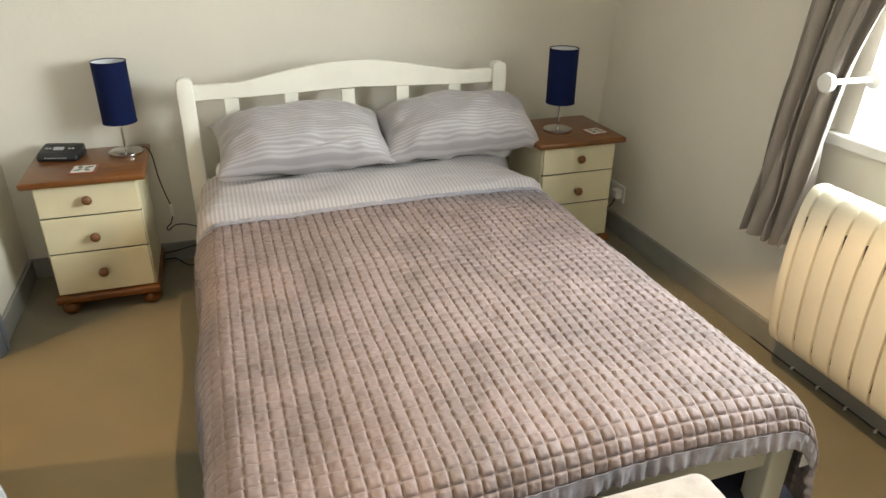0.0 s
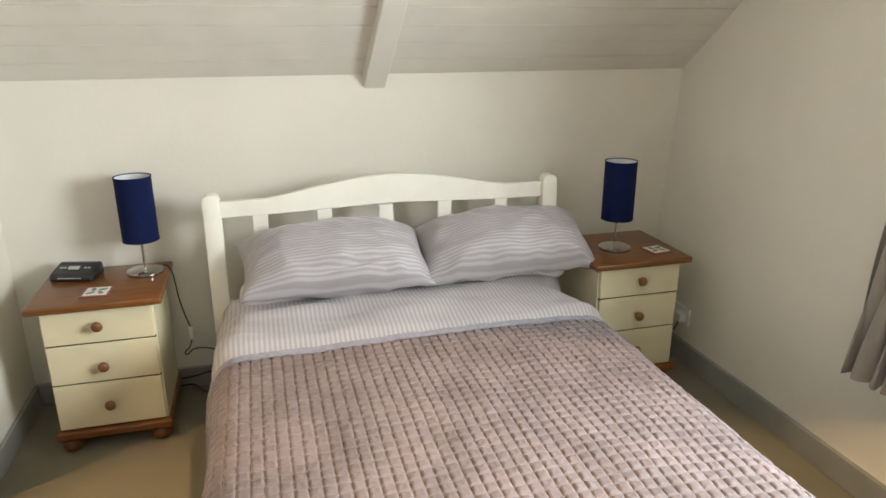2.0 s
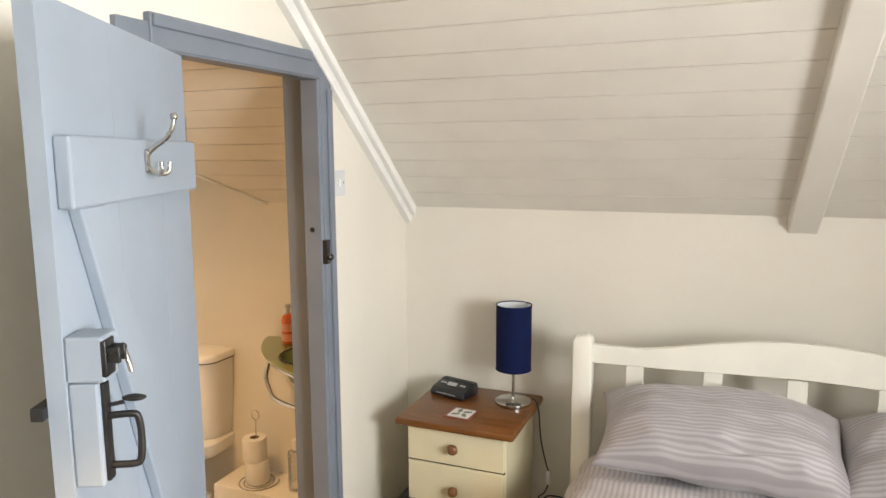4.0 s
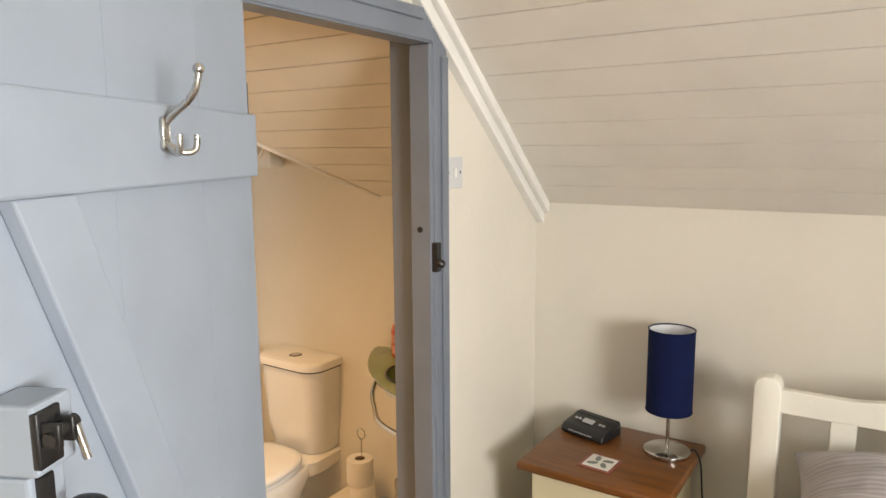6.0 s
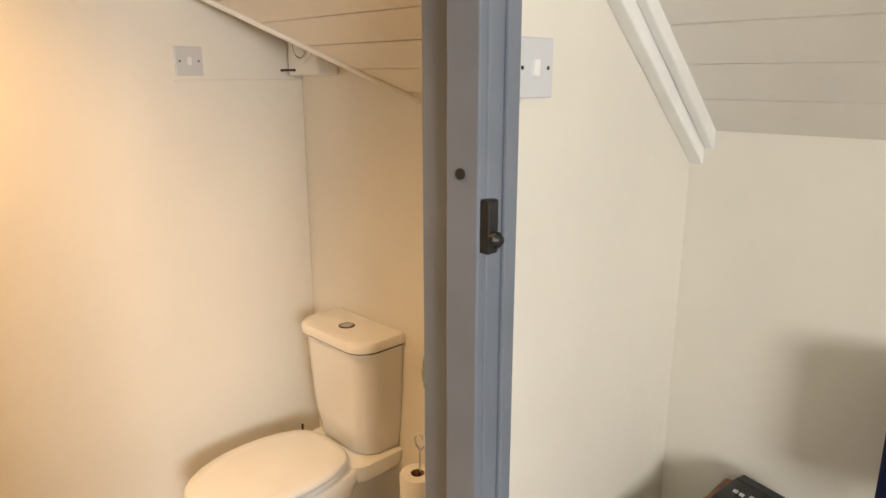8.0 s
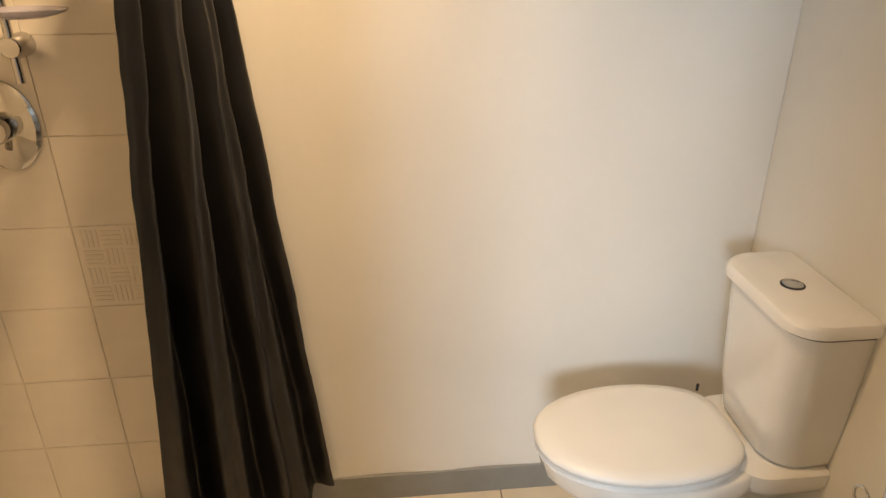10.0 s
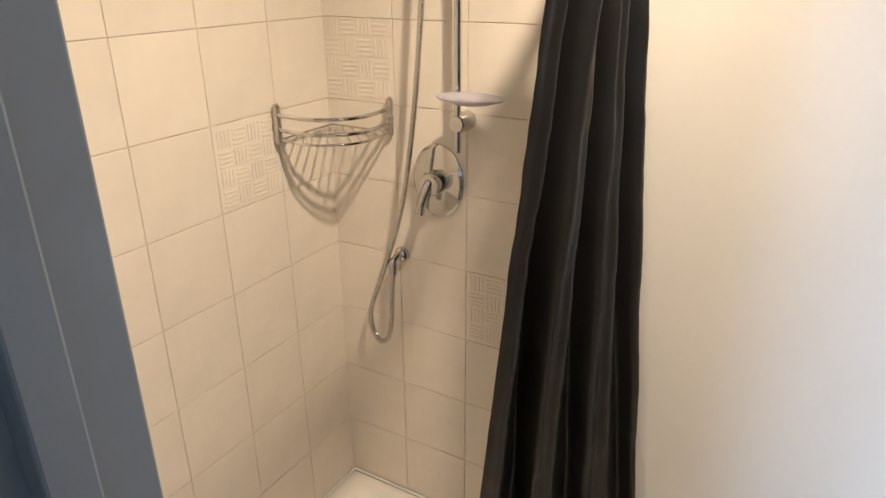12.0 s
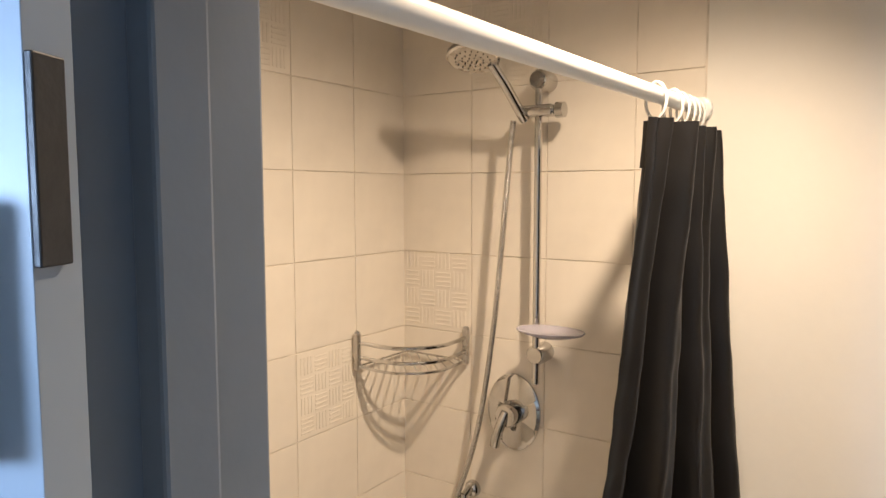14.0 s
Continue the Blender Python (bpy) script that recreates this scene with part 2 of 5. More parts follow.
def tube(points, r, seg=10, closed=False, bm=None):
    fresh = bmesh.new()
    pts = [Vector(p) for p in points]
    n = len(pts)
    rings, ref = [], None
    for i, p in enumerate(pts):
        d = (pts[(i + 1) % n] - pts[i - 1]) if closed or 0 < i < n - 1 else (pts[1] - pts[0] if i == 0 else pts[-1] - pts[-2])
        d.normalize()
        if ref is None:
            ref = d.orthogonal().normalized()
        ref = (ref - d * ref.dot(d)).normalized()
        side = d.cross(ref)
        rings.append([fresh.verts.new(p + r * (math.cos(2 * math.pi * k / seg) * ref + math.sin(2 * math.pi * k / seg) * side)) for k in range(seg)])
    for i in range(n if closed else n - 1):
        a, b = rings[i], rings[(i + 1) % n]
        for k in range(seg):
            fresh.faces.new((a[k], a[(k + 1) % seg], b[(k + 1) % seg], b[k]))
    if not closed:
        fresh.faces.new(rings[0][::-1])
        fresh.faces.new(rings[-1])
    return merge(bm, fresh)


def prism(outline, a, b, axis="y", bm=None, bevel=0.0):
    """Extrude a closed outline of pairs along an axis from a to b."""
    fresh = bmesh.new()
    place = {"x": lambda p, t: (t, p[0], p[1]), "y": lambda p, t: (p[0], t, p[1]), "z": lambda p, t: (p[0], p[1], t)}[axis]
    va = [fresh.verts.new(place(p, a)) for p in outline]
    vb = [fresh.verts.new(place(p, b)) for p in outline]
    fresh.faces.new(va)
    fresh.faces.new(vb[::-1])
    for i in range(len(outline)):
        j = (i + 1) % len(outline)
        fresh.faces.new((va[i], vb[i], vb[j], va[j]))
    bmesh.ops.recalc_face_normals(fresh, faces=fresh.faces[:])
    if bevel:
        bmesh.ops.bevel(fresh, geom=fresh.edges[:], offset=bevel, segments=2, profile=0.5, affect="EDGES")
    return merge(bm, fresh)


def sheet(nu, nv, at, bm=None, thick=0.0):
    """A surface at(u, v), 0..1 each; with thick, a closed slab."""
    fresh = bmesh.new()
    g = [[fresh.verts.new(at(i / nu, j / nv)) for j in range(nv + 1)] for i in range(nu + 1)]
    for i in range(nu):
        for j in range(nv):
            fresh.faces.new((g[i][j], g[i + 1][j], g[i + 1][j + 1], g[i][j + 1]))
    if thick:
        fresh.normal_update()
        h = [[fresh.verts.new(q.co - q.normal * thick) for q in row] for row in g]
        for i in range(nu):
            for j in range(nv):
                fresh.faces.new((h[i][j], h[i][j + 1], h[i + 1][j + 1], h[i + 1][j]))
        for i in range(nu):
            fresh.faces.new((g[i + 1][0], g[i][0], h[i][0], h[i + 1][0]))
            fresh.faces.new((g[i][nv], g[i + 1][nv], h[i + 1][nv], h[i][nv]))
        for j in range(nv):
            fresh.faces.new((g[0][j], g[0][j + 1], h[0][j + 1], h[0][j]))
            fresh.faces.new((g[nu][j + 1], g[nu][j], h[nu][j], h[nu][j + 1]))
    return merge(bm, fresh)


def setting(name, bm, mat, label="", smooth=None):
    return tagged(part(name, bm, mat, smooth=smooth), label, kind="structure")


# ---- the building ----
EAST, BW, SOUTH, BS = 2.81, -1.43, -4.1, -2.265   # bedroom east, bathroom west, bedroom south, bathroom south
BF = -0.27                                         # bathroom floor, one step down
WX = -0.13                                         # bathroom face of the partition
KNEE, PITCH, COLLAR = 1.308, 0.85, 2.35
TOPY = -(COLLAR - KNEE) / PITCH


def roof(y):
    return KNEE - PITCH * y


def lean(bm):
    for v in bm.verts:
        v.co.x += 0.07 * v.co.z
    return bm


setting("floor", box(-0.02, SOUTH, -0.12, EAST + 0.05, 0.0, 0.0), CARPET, "beige short-pile carpet over the bedroom floor")
setting("wall_north", box(BW - 0.2, 0.0, -0.4, EAST + 0.3, 0.2, 2.3), PLASTER, "uneven white plaster knee wall under the roof slope")
setting("wall_south", box(-0.2, SOUTH - 0.2, -0.4, EAST + 0.3, SOUTH, 2.6), PLASTER, "white plaster wall")

WY0, WY1, WZ0, WZ1 = -2.76, -1.52, 0.85, 1.98
bm = box(EAST, WY1, -0.4, EAST + 0.32, 0.2, 2.6)
box(EAST, SOUTH - 0.2, -0.4, EAST + 0.32, WY0, 2.6, bm=bm)
box(EAST, WY0, -0.4, EAST + 0.32, WY1, WZ0, bm=bm)
box(EAST, WY0, WZ1, EAST + 0.32, WY1, 2.6, bm=bm)
setting("wall_east", lean(bm), PLASTER, "white plaster gable wall with a deep window opening")

# partition between bedroom and bathroom, with the doorway
DY0, DY1, DZ = -1.42, -0.608, 1.765
bm = box(WX, DY1, -0.4, 0.0, 0.0, 2.6)
box(WX, SOUTH, -0.4, 0.0, DY0, 2.6, bm=bm)
box(WX, DY0, DZ + 0.05, 0.0, DY1, 2.6, bm=bm)
setting("wall_west", bm, PLASTER, "white plaster partition with a doorway")
setting("wall_bathroom_west", box(BW - 0.2, BS - 0.2, -0.5, BW, 0.0, 2.6), BATH_PAINT, "cream painted bathroom wall")


def plaster_at(u, v):
    """Hand-floated plaster face of the bathroom wall: long upright swells, a few millimetres deep."""
    y, z = -1.40 + 1.395 * u, BF - 0.006 + (COLLAR - BF) * v
    swell = 0.0022 * math.sin(19 * y + 0.5 * math.sin(1.7 * z)) + 0.0022 * noise.noise(Vector((y * 6.5, z * 0.7, 4.0)))
    return Vector((BW + 0.006 + swell, y, z))


setting("wall_bathroom_west_plaster", sheet(140, 24, plaster_at), BATH_PAINT, "cream painted uneven bathroom plaster", 80)
setting("wall_bathroom_south", box(BW, BS - 0.2, -0.5, WX, BS, 2.6), BATH_PAINT, "tiled shower wall")
setting("floor_bathroom", box(BW, BS, BF - 0.1, WX, 0.0, BF - 0.006), DARKGROUT, "cream tiled bathroom floor with dark joints")
setting("threshold", box(WX - 0.004, DY0, BF, -0.02, DY1, 0.004, 0.004), SKIRT_GREY, "painted step down into the bathroom")

# painted lining of the north wall of the bathroom, a little proud of the plaster
setting("wall_bathroom_north", box(BW, -0.004, BF - 0.1, WX, 0.0, 2.0), BATH_PAINT, "cream painted bathroom wall")


def boarding(x_left, x_right, y0, y1, width=0.098, gap=0.004):
    """Matchboard along x on the roof slope, with open grooves and slightly uneven faces."""
    bm = bmesh.new()
    slope = math.hypot(1, PITCH)
    n = Vector((0, -PITCH, -1)).normalized()
    rng = random.Random(4)
    y = y0
    while y > y1 + 1e-4:
        yb = max(y - width / slope, y1)
        g = gap / slope
        lift = rng.uniform(-0.0012, 0.0012)
        quad = [(x_left(y - g), y - g), (x_right, y - g), (x_right, yb), (x_left(yb), yb)]
        top = [bm.verts.new(Vector((x, yy, roof(yy))) + n * (0.0 + lift)) for x, yy in quad]
        back = [bm.verts.new(Vector((x, yy + (g if k < 2 else -0.0), roof(yy + (g if k < 2 else 0)))) - n * 0.006) for k, (x, yy) in enumerate(quad)]
        bm.faces.new(top)
        for i in range(4):
            j = (i + 1) % 4
            bm.faces.new((top[j], top[i], back[i], back[j]))
        y = yb
    return bm


bm = boarding(lambda y: 0.0, EAST + 0.2, 0.0, TOPY)
prism([(0.02, roof(0.02) + 0.008), (TOPY, COLLAR + 0.008), (TOPY, COLLAR + 0.1), (0.1, roof(0.0) + 0.1)], 0.0, EAST + 0.3, "x", bm)
setting("ceiling", bm, BOARD_WHITE, "sloping white-painted matchboard ceiling")
setting("ceiling_flat", box(-0.0, SOUTH - TOPY, COLLAR, EAST + 0.3, TOPY + 0.02, COLLAR + 0.1), PLASTER, "flat white ceiling between the slopes")
setting("ceiling_south", prism([(SOUTH, KNEE), (SOUTH - TOPY, COLLAR), (SOUTH - TOPY, COLLAR + 0.1), (SOUTH - 0.1, KNEE + 0.1)], 0.0, EAST + 0.3, "x"), BOARD_WHITE,
        "sloping white ceiling")
bm = prism([(0.0, KNEE - 0.055), (TOPY, COLLAR - 0.055), (TOPY, COLLAR + 0.02), (0.0, KNEE + 0.02)], 1.408, 1.500, "x", bevel=0.006)
for v in bm.verts:
    v.co.x -= 0.05 * v.co.y
tagged(part("rafter", bm, BOARD_WHITE), "white painted boxed rafter crossing the sloping ceiling", "rafter")
# coved trim where the slope meets the partition
bm = prism([(0.03, KNEE - 0.092), (TOPY, COLLAR - 0.070), (TOPY, COLLAR + 0.01), (0.0, KNEE + 0.01)], 0.0, 0.028, "x", bevel=0.003)
prism([(0.0, KNEE - 0.035), (TOPY, COLLAR - 0.02), (TOPY, COLLAR + 0.01), (0.0, KNEE + 0.01)], 0.028, 0.050, "x", bm, bevel=0.004)
setting("trim", bm, TRIM_WHITE, "white moulded trim up the roof slope")

# bathroom ceiling: its lower outer corner is cut away below a valley
AX, AY, BX = BW, -0.454, -0.68


def bath_left(y):
    return BW if y < AY else BW + (BX - BW) * (y - AY) / (0 - AY)


bm = boarding(bath_left, WX, 0.0, TOPY)
setting("ceiling_bathroom", bm, BOARD_WHITE, "sloping cream-lit matchboard bathroom ceiling")
setting("ceiling_bathroom_flat", box(BW, BS, COLLAR, WX, TOPY + 0.01, COLLAR + 0.1), BATH_PAINT, "flat bathroom ceiling")
bm = bmesh.new()
bm.faces.new([bm.verts.new(p) for p in ((AX - 0.1, AY - 0.3, 2.05), (BX + 0.8, AY - 0.3, 2.05), (BX + 0.8, 0.05, 2.05), (AX - 0.1, 0.05, 2.05))])
bm.faces.new([bm.verts.new(p) for p in ((AX, AY, roof(AY) + 0.004), (BX, 0, roof(0) + 0.004), (BX, 0, 2.05), (AX, AY, 2.05))])
setting("ceiling_valley", bm, BATH_PAINT, "boxed valley over the bathroom corner")
a, b = Vector((AX, AY, roof(AY))), Vector((BX, 0.0, roof(0)))
setting("trim_valley", tube([a + Vector((0, 0, -0.004)), b + Vector((0, 0, -0.004))], 0.008, 8), TRIM_WHITE, "white bead along the cut ceiling edge", 40)
bm = prism([(AY, roof(AY) - 0.004), (TOPY, COLLAR - 0.004), (TOPY, COLLAR - 0.04), (AY, roof(AY) - 0.022)], BW, BW + 0.012, "x")
setting("trim_bathroom", bm, TRIM_WHITE, "white bead along the bathroom ceiling")
setting("ledge", box(BW, AY, 1.402, BW + 0.012, -0.004, 1.408, 0.002), BATH_PAINT, "thin lip on the bathroom wall")

# door frame
LIN = 0.022
frame_ob = tagged(new("door_1_frame"), "blue-grey painted wooden door frame", "door frame", kind="structure")
for name, b4 in (("jamb", (-0.045, -0.667, BF, 0.018, DY1 + 0.004, DZ - 0.0105)), ("lining", (WX - 0.006, DY1 - LIN, BF, -0.0455, DY1 + 0.003, DZ + 0.024)),
                 ("jamb", (WX - 0.006, DY0 - 0.004, BF, 0.018, DY0 + LIN, DZ - 0.0105)), ("stop", (-0.075, DY0 + LIN - 0.002, BF, -0.035, DY0 + LIN + 0.024, DZ - 0.0105)),
                 ("head", (-0.045, DY0 - 0.003, DZ - 0.010, 0.017, DY1 + 0.003, DZ + 0.05)), ("head", (WX - 0.005, DY0 - 0.002, DZ + 0.024, -0.0455, DY1 + 0.002, DZ + 0.052))):
    part(name, box(*b4, 0.003), BLUEGREY, frame_ob)
# architraves with a raised outer moulding; the top corner is cut by the slope
bm = prism([(-0.653, 0.0), (-0.590, 0.0), (-0.590, roof(-0.590) - 0.065), (-0.625, roof(-0.625) - 0.065), (-0.653, DZ + 0.05)], 0.001, 0.022, "x", bevel=0.004)
part("architrave", bm, BLUEGREY, frame_ob)
part("moulding", box(0.02, -0.622, 0.0, 0.030, -0.594, roof(-0.594) - 0.085, 0.004), BLUEGREY, frame_ob)
bm = prism([(-1.335, DZ - 0.006), (-0.653, DZ - 0.006), (-0.653, DZ + 0.05), (-0.69, DZ + 0.072), (-1.335, DZ + 0.072)], 0.001, 0.022, "x", bevel=0.004)
part("architrave", bm, BLUEGREY, frame_ob)
part("moulding", box(0.02, -1.331, DZ + 0.04, 0.030, -0.70, DZ + 0.068, 0.004), BLUEGREY, frame_ob)
part("architrave", box(0.001, DY0 - 0.04, 0.0, 0.012, DY0 - 0.006, DZ - 0.016, 0.004), BLUEGREY, frame_ob)
# iron latch keep, and a near-black disc painting the screw hole's shade
bm = box(0.012, -0.662, 1.172, 0.034, -0.640, 1.250, 0.003)
lathe([(0.0, 0), (0.010, 0), (0.012, 0.012), (0.006, 0.018), (0, 0.018)], 12, Matrix.Translation((0.034, -0.655, 1.195)) @ pose(0, 0, 0, 0, 90, 0), bm)
part("latch_keep", bm, BLACKIRON, frame_ob, "black iron latch keep")
part("bolt_hole_shade", lathe([(0.0, 0), (0.008, 0), (0.008, 0.003), (0, 0.003)], 12, Matrix.Translation((-0.014, -0.668, 1.283)) @ pose(0, 0, 0, 90, 0, 0)), GAPSHADE_SCREW, frame_ob)
for z in (0.35, 1.572):
    part("hinge", box(0.004, DY0 + LIN - 0.004, z - 0.052, 0.030, DY0 + LIN + 0.014, z + 0.052, 0.003), BLACKIRON, frame_ob, "black iron hinge plate")

# skirtings
setting("baseboard", box(0.0, -0.016, 0.0, EAST, 0.0, 0.095, 0.004), SKIRT_GREY, "grey painted skirting board")
setting("baseboard_2", box(0.0, -0.575, 0.0, 0.016, -0.016, 0.095, 0.004), SKIRT_GREY, "grey painted skirting board")
setting("baseboard_3", lean(box(EAST - 0.02, SOUTH, 0.0, EAST + 0.001, -0.016, 0.10, 0.004)), SKIRT_GREY, "grey painted skirting board")
setting("baseboard_4", box(0.0, SOUTH, 0.0, 0.016, DY0 - 0.035, 0.095, 0.004), SKIRT_GREY, "grey painted skirting board")
setting("baseboard_5", box(BW, -1.42, BF - 0.006, BW + 0.014, -0.004, BF + 0.095, 0.004), SKIRT_GREY, "grey painted bathroom skirting")

# window
win = tagged(new("window_1"), "white painted wooden window in a deep reveal", "window", kind="structure")
wx = EAST + 0.20
for b4 in ((wx, WY0, WZ0, wx + 0.06, WY0 + 0.06, WZ1), (wx, WY1 - 0.06, WZ0, wx + 0.06, WY1, WZ1), (wx, WY0 + 0.06, WZ0, wx + 0.06, WY1 - 0.06, WZ0 + 0.06),
           (wx, WY0 + 0.06, WZ1 - 0.06, wx + 0.06, WY1 - 0.06, WZ1), (wx, -2.165, WZ0 + 0.06, wx + 0.06, -2.115, WZ1 - 0.06)):
    part("window_frame", lean(box(*b4, 0.004)), TRIM_WHITE, win)
for y0, y1 in ((WY0 + 0.06, -2.165), (-2.115, WY1 - 0.06)):
    pane = part("pane", lean(box(wx + 0.025, y0, WZ0 + 0.06, wx + 0.031, y1, WZ1 - 0.06)), GLASS, win)
    pane.visible_shadow = False
part("window_sill", box(EAST - 0.035 + 0.06, WY0 - 0.06, WZ0 - 0.035, EAST + 0.32, WY1 + 0.07, WZ0 + 0.004, 0.006), TRIM_WHITE, win, "white painted window sill")

# outdoors, far below the window
setting("ground", box(-300, -300, -3.3, 300, 300, -3.0), LAWN, "grass outside")


# ---- bedroom things ----
def nightstand(m, label):
    """Three-drawer bedside cabinet; origin at the floor under the middle of its front edge, back towards +y."""
    t = thing("bedside_cabinet", label, "bedside cabinet", m, "bedside cabinets")
    W, D = 0.374, 0.36
    part("body", box(-W / 2, 0.03, 0.085, W / 2, 0.03 + D, 0.563, 0.002), CREAM, t)
    bm = box(-0.222, -0.012, 0.560, 0.222, 0.405, 0.586, 0.0085, 3)
    part("top", bm, PINE, t, "varnished pine top", 40)
    bm = prism([(-0.2, 0.0), (0.2, 0.0), (0.2, 0.395), (-0.2, 0.395)], 0.056, 0.088, "z", bevel=0.008)
    part("plinth", bm, PINE, t, "varnished pine plinth")
    for x in (-0.155, 0.155):
        for y in (0.045, 0.345):
            part("foot", lathe([(0.0, 0), (0.024, 0), (0.036, 0.012), (0.038, 0.028), (0.030, 0.044), (0.022, 0.05), (0.026, 0.057), (0, 0.057)], 24, Matrix.Translation((x, y, 0))), PINE, t, "turned pine bun foot", 50)
    for z0, z1, zk in ((0.430, 0.557, 0.497), (0.276, 0.424, 0.340), (0.094, 0.270, 0.184)):
        d = part("drawer", box(-W / 2 + 0.006, 0.016, z0, W / 2 - 0.006, 0.031, z1, 0.003), CREAM, t)
        part("knob", lathe([(0.0, 0), (0.009, 0), (0.009, 0.010), (0.017, 0.015), (0.0195, 0.022), (0.016, 0.030), (0.006, 0.034), (0, 0.034)], 24,
                           Matrix.Translation((0, 0.016, zk)) @ pose(0, 0, 0, 90, 0, 0)), KNOB, d, "turned dark wooden knob", 50)
    # near-black strips put the shade into the slits between drawers
    for z in (0.427, 0.273):
        part("gap", box(-W / 2 + 0.004, 0.024, z - 0.003, W / 2 - 0.004, 0.0302, z + 0.003), GAPSHADE_SCREW, t)
    return t


nightstand(pose(0.371, -0.42, 0), "cream bedside cabinet with three drawers and a pine top")
nightstand(pose(2.452, -0.535, 0), "cream bedside cabinet with pine top beside the bed and socket")


def table_lamp(m, label):
    t = thing("table_lamp", label, "table lamp", m, "bedside lamps")
    part("base", lathe([(0, 0), (0.066, 0), (0.068, 0.004), (0.068, 0.012), (0.062, 0.016), (0.010, 0.019), (0, 0.019)], 48), CHROME, t, "round chrome base", 40)
    part("stem", lathe([(0.0, 0.018), (0.0055, 0.018), (0.0055, 0.15), (0.012, 0.152), (0.012, 0.19), (0, 0.19)], 20), CHROME, t, smooth=40)
    s = part("shade", lathe([(0.066, 0.135), (0.066, 0.382), (0.0645, 0.382), (0.0645, 0.135)], 56, caps=False), NAVY, t, "navy blue fabric drum shade", 40)
    part("liner", lathe([(0.0642, 0.138), (0.0642, 0.379)], 56, caps=False), LINER, s, "white shade liner", 40)
    for z in (0.136, 0.381):
        part("rim", tube([(0.0655 * math.cos(a), 0.0655 * math.sin(a), z) for a in np.linspace(0, 2 * math.pi, 48, endpoint=False)], 0.0022, 6, True), NAVY, s, smooth=60)
    part("bulb", lathe([(0, 0.19), (0.012, 0.19), (0.018, 0.22), (0.022, 0.25), (0.015, 0.272), (0, 0.28)], 20), WHITEPLASTIC, t, smooth=60)
    return t


L1 = (0.507, -0.14, 0.586)
table_lamp(pose(*L1), "unlit bedside lamp with navy drum shade on chrome base")
table_lamp(pose(2.412, -0.36, 0.586, 0, 0, 40), "navy shaded chrome bedside lamp standing next to a coaster")


def coaster(m):
    t = thing("coaster", "square red-edged coaster printed with grey leaves", "coaster", m, "coasters")
    part("base", box(-0.05, -0.05, 0, 0.05, 0.05, 0.004, 0.001), COASTERRED, t)
    part("print", box(-0.04, -0.04, 0.004, 0.04, 0.04, 0.0052), COASTERCREAM, t)
    for k, (x, y, a) in enumerate(((-0.018, -0.015, 30), (0.016, -0.016, 120), (-0.014, 0.018, 100), (0.018, 0.015, 20))):
        mm = pose(x, y, 0.0052, 0, 0, a) @ Matrix.Diagonal((1.5, 0.75, 1, 1))
        part("leaf", lathe([(0, 0), (0.011, 0), (0.011, 0.0006), (0, 0.0006)], 16, mm), LEAFGREY, t)
    return t


coaster(pose(0.365, -0.315, 0.586, 0, 0, -4))
coaster(pose(2.575, -0.425, 0.586, 0, 0, 8))

# clock radio telephone on the cabinet
t = thing("clock_radio", "black plastic clock radio with grey buttons on cabinet", "clock radio", pose(0.262, -0.125, 0.586, 0, 0, -14) @ Matrix.Diagonal((0.9, 0.9, 0.88, 1)))
bm = prism([(-0.06, 0.0), (0.06, 0.0), (0.058, 0.05), (0.03, 0.052), (-0.045, 0.034), (-0.062, 0.018)], -0.088, 0.088, "x", bevel=0.008)
part("body", bm, BLACKPLASTIC, t, smooth=40)
part("speaker_bar", box(-0.084, 0.026, 0.044, 0.084, 0.056, 0.054, 0.004), BLACKPLASTIC, t)
tilt = pose(0, -0.01, 0.046, 20, 0, 0)
for k, x in enumerate((-0.055, -0.04, 0.045, 0.06)):
    part("button", box(x - 0.005, -0.004, 0, x + 0.005, 0.004, 0.004, 0.001), BUTTONGREY, t).matrix_local = tilt
part("display", box(-0.025, -0.011, 0, 0.02, 0.011, 0.003, 0.001), BUTTONGREY, t, "pale grey panel").matrix_local = tilt
bm = bmesh.new()
for k in range(9):
    box(-0.05 + k * 0.011, -0.0635, 0.016, -0.043 + k * 0.011, -0.0615, 0.0195, 0, 1, bm)
part("marking", bm, BUTTONGREY, t)

# flexes
path = smoothed([(L1[0] + 0.06, L1[1] + 0.01, 0.592), (0.575, -0.10, 0.598), (0.60, -0.12, 0.57), (0.613, -0.13, 0.46), (0.632, -0.12, 0.36), (0.64, -0.11, 0.325)], 6)
t = thing("lamp_flex", "black lamp flex with white inline switch", "cable")
part("cable", tube(path, 0.0028, 8), BLACKPLASTIC, t, smooth=60)
part("switch", box(0.632, -0.118, 0.27, 0.648, -0.102, 0.328, 0.005), WHITEPLASTIC, t, "white inline switch")
loop = smoothed([(0.64, -0.11, 0.27), (0.628, -0.12, 0.24), (0.61, -0.13, 0.225), (0.615, -0.12, 0.208), (0.645, -0.11, 0.225), (0.69, -0.09, 0.215), (0.74, -0.08, 0.19)], 6)
part("cable", tube(loop, 0.0028, 8), BLACKPLASTIC, t, smooth=60)
path = smoothed([(0.565, -0.04, 0.06), (0.63, -0.06, 0.075), (0.70, -0.05, 0.085), (0.80, -0.06, 0.10)], 6)
t = thing("extension_cable", "black extension cable along the skirting", "cable")
part("cable", tube(path, 0.004, 8), BLACKPLASTIC, t, smooth=60)
path2 = smoothed([(0.565, -0.05, 0.03), (0.62, -0.08, 0.045), (0.68, -0.10, 0.01), (0.80, -0.10, 0.006)], 6)
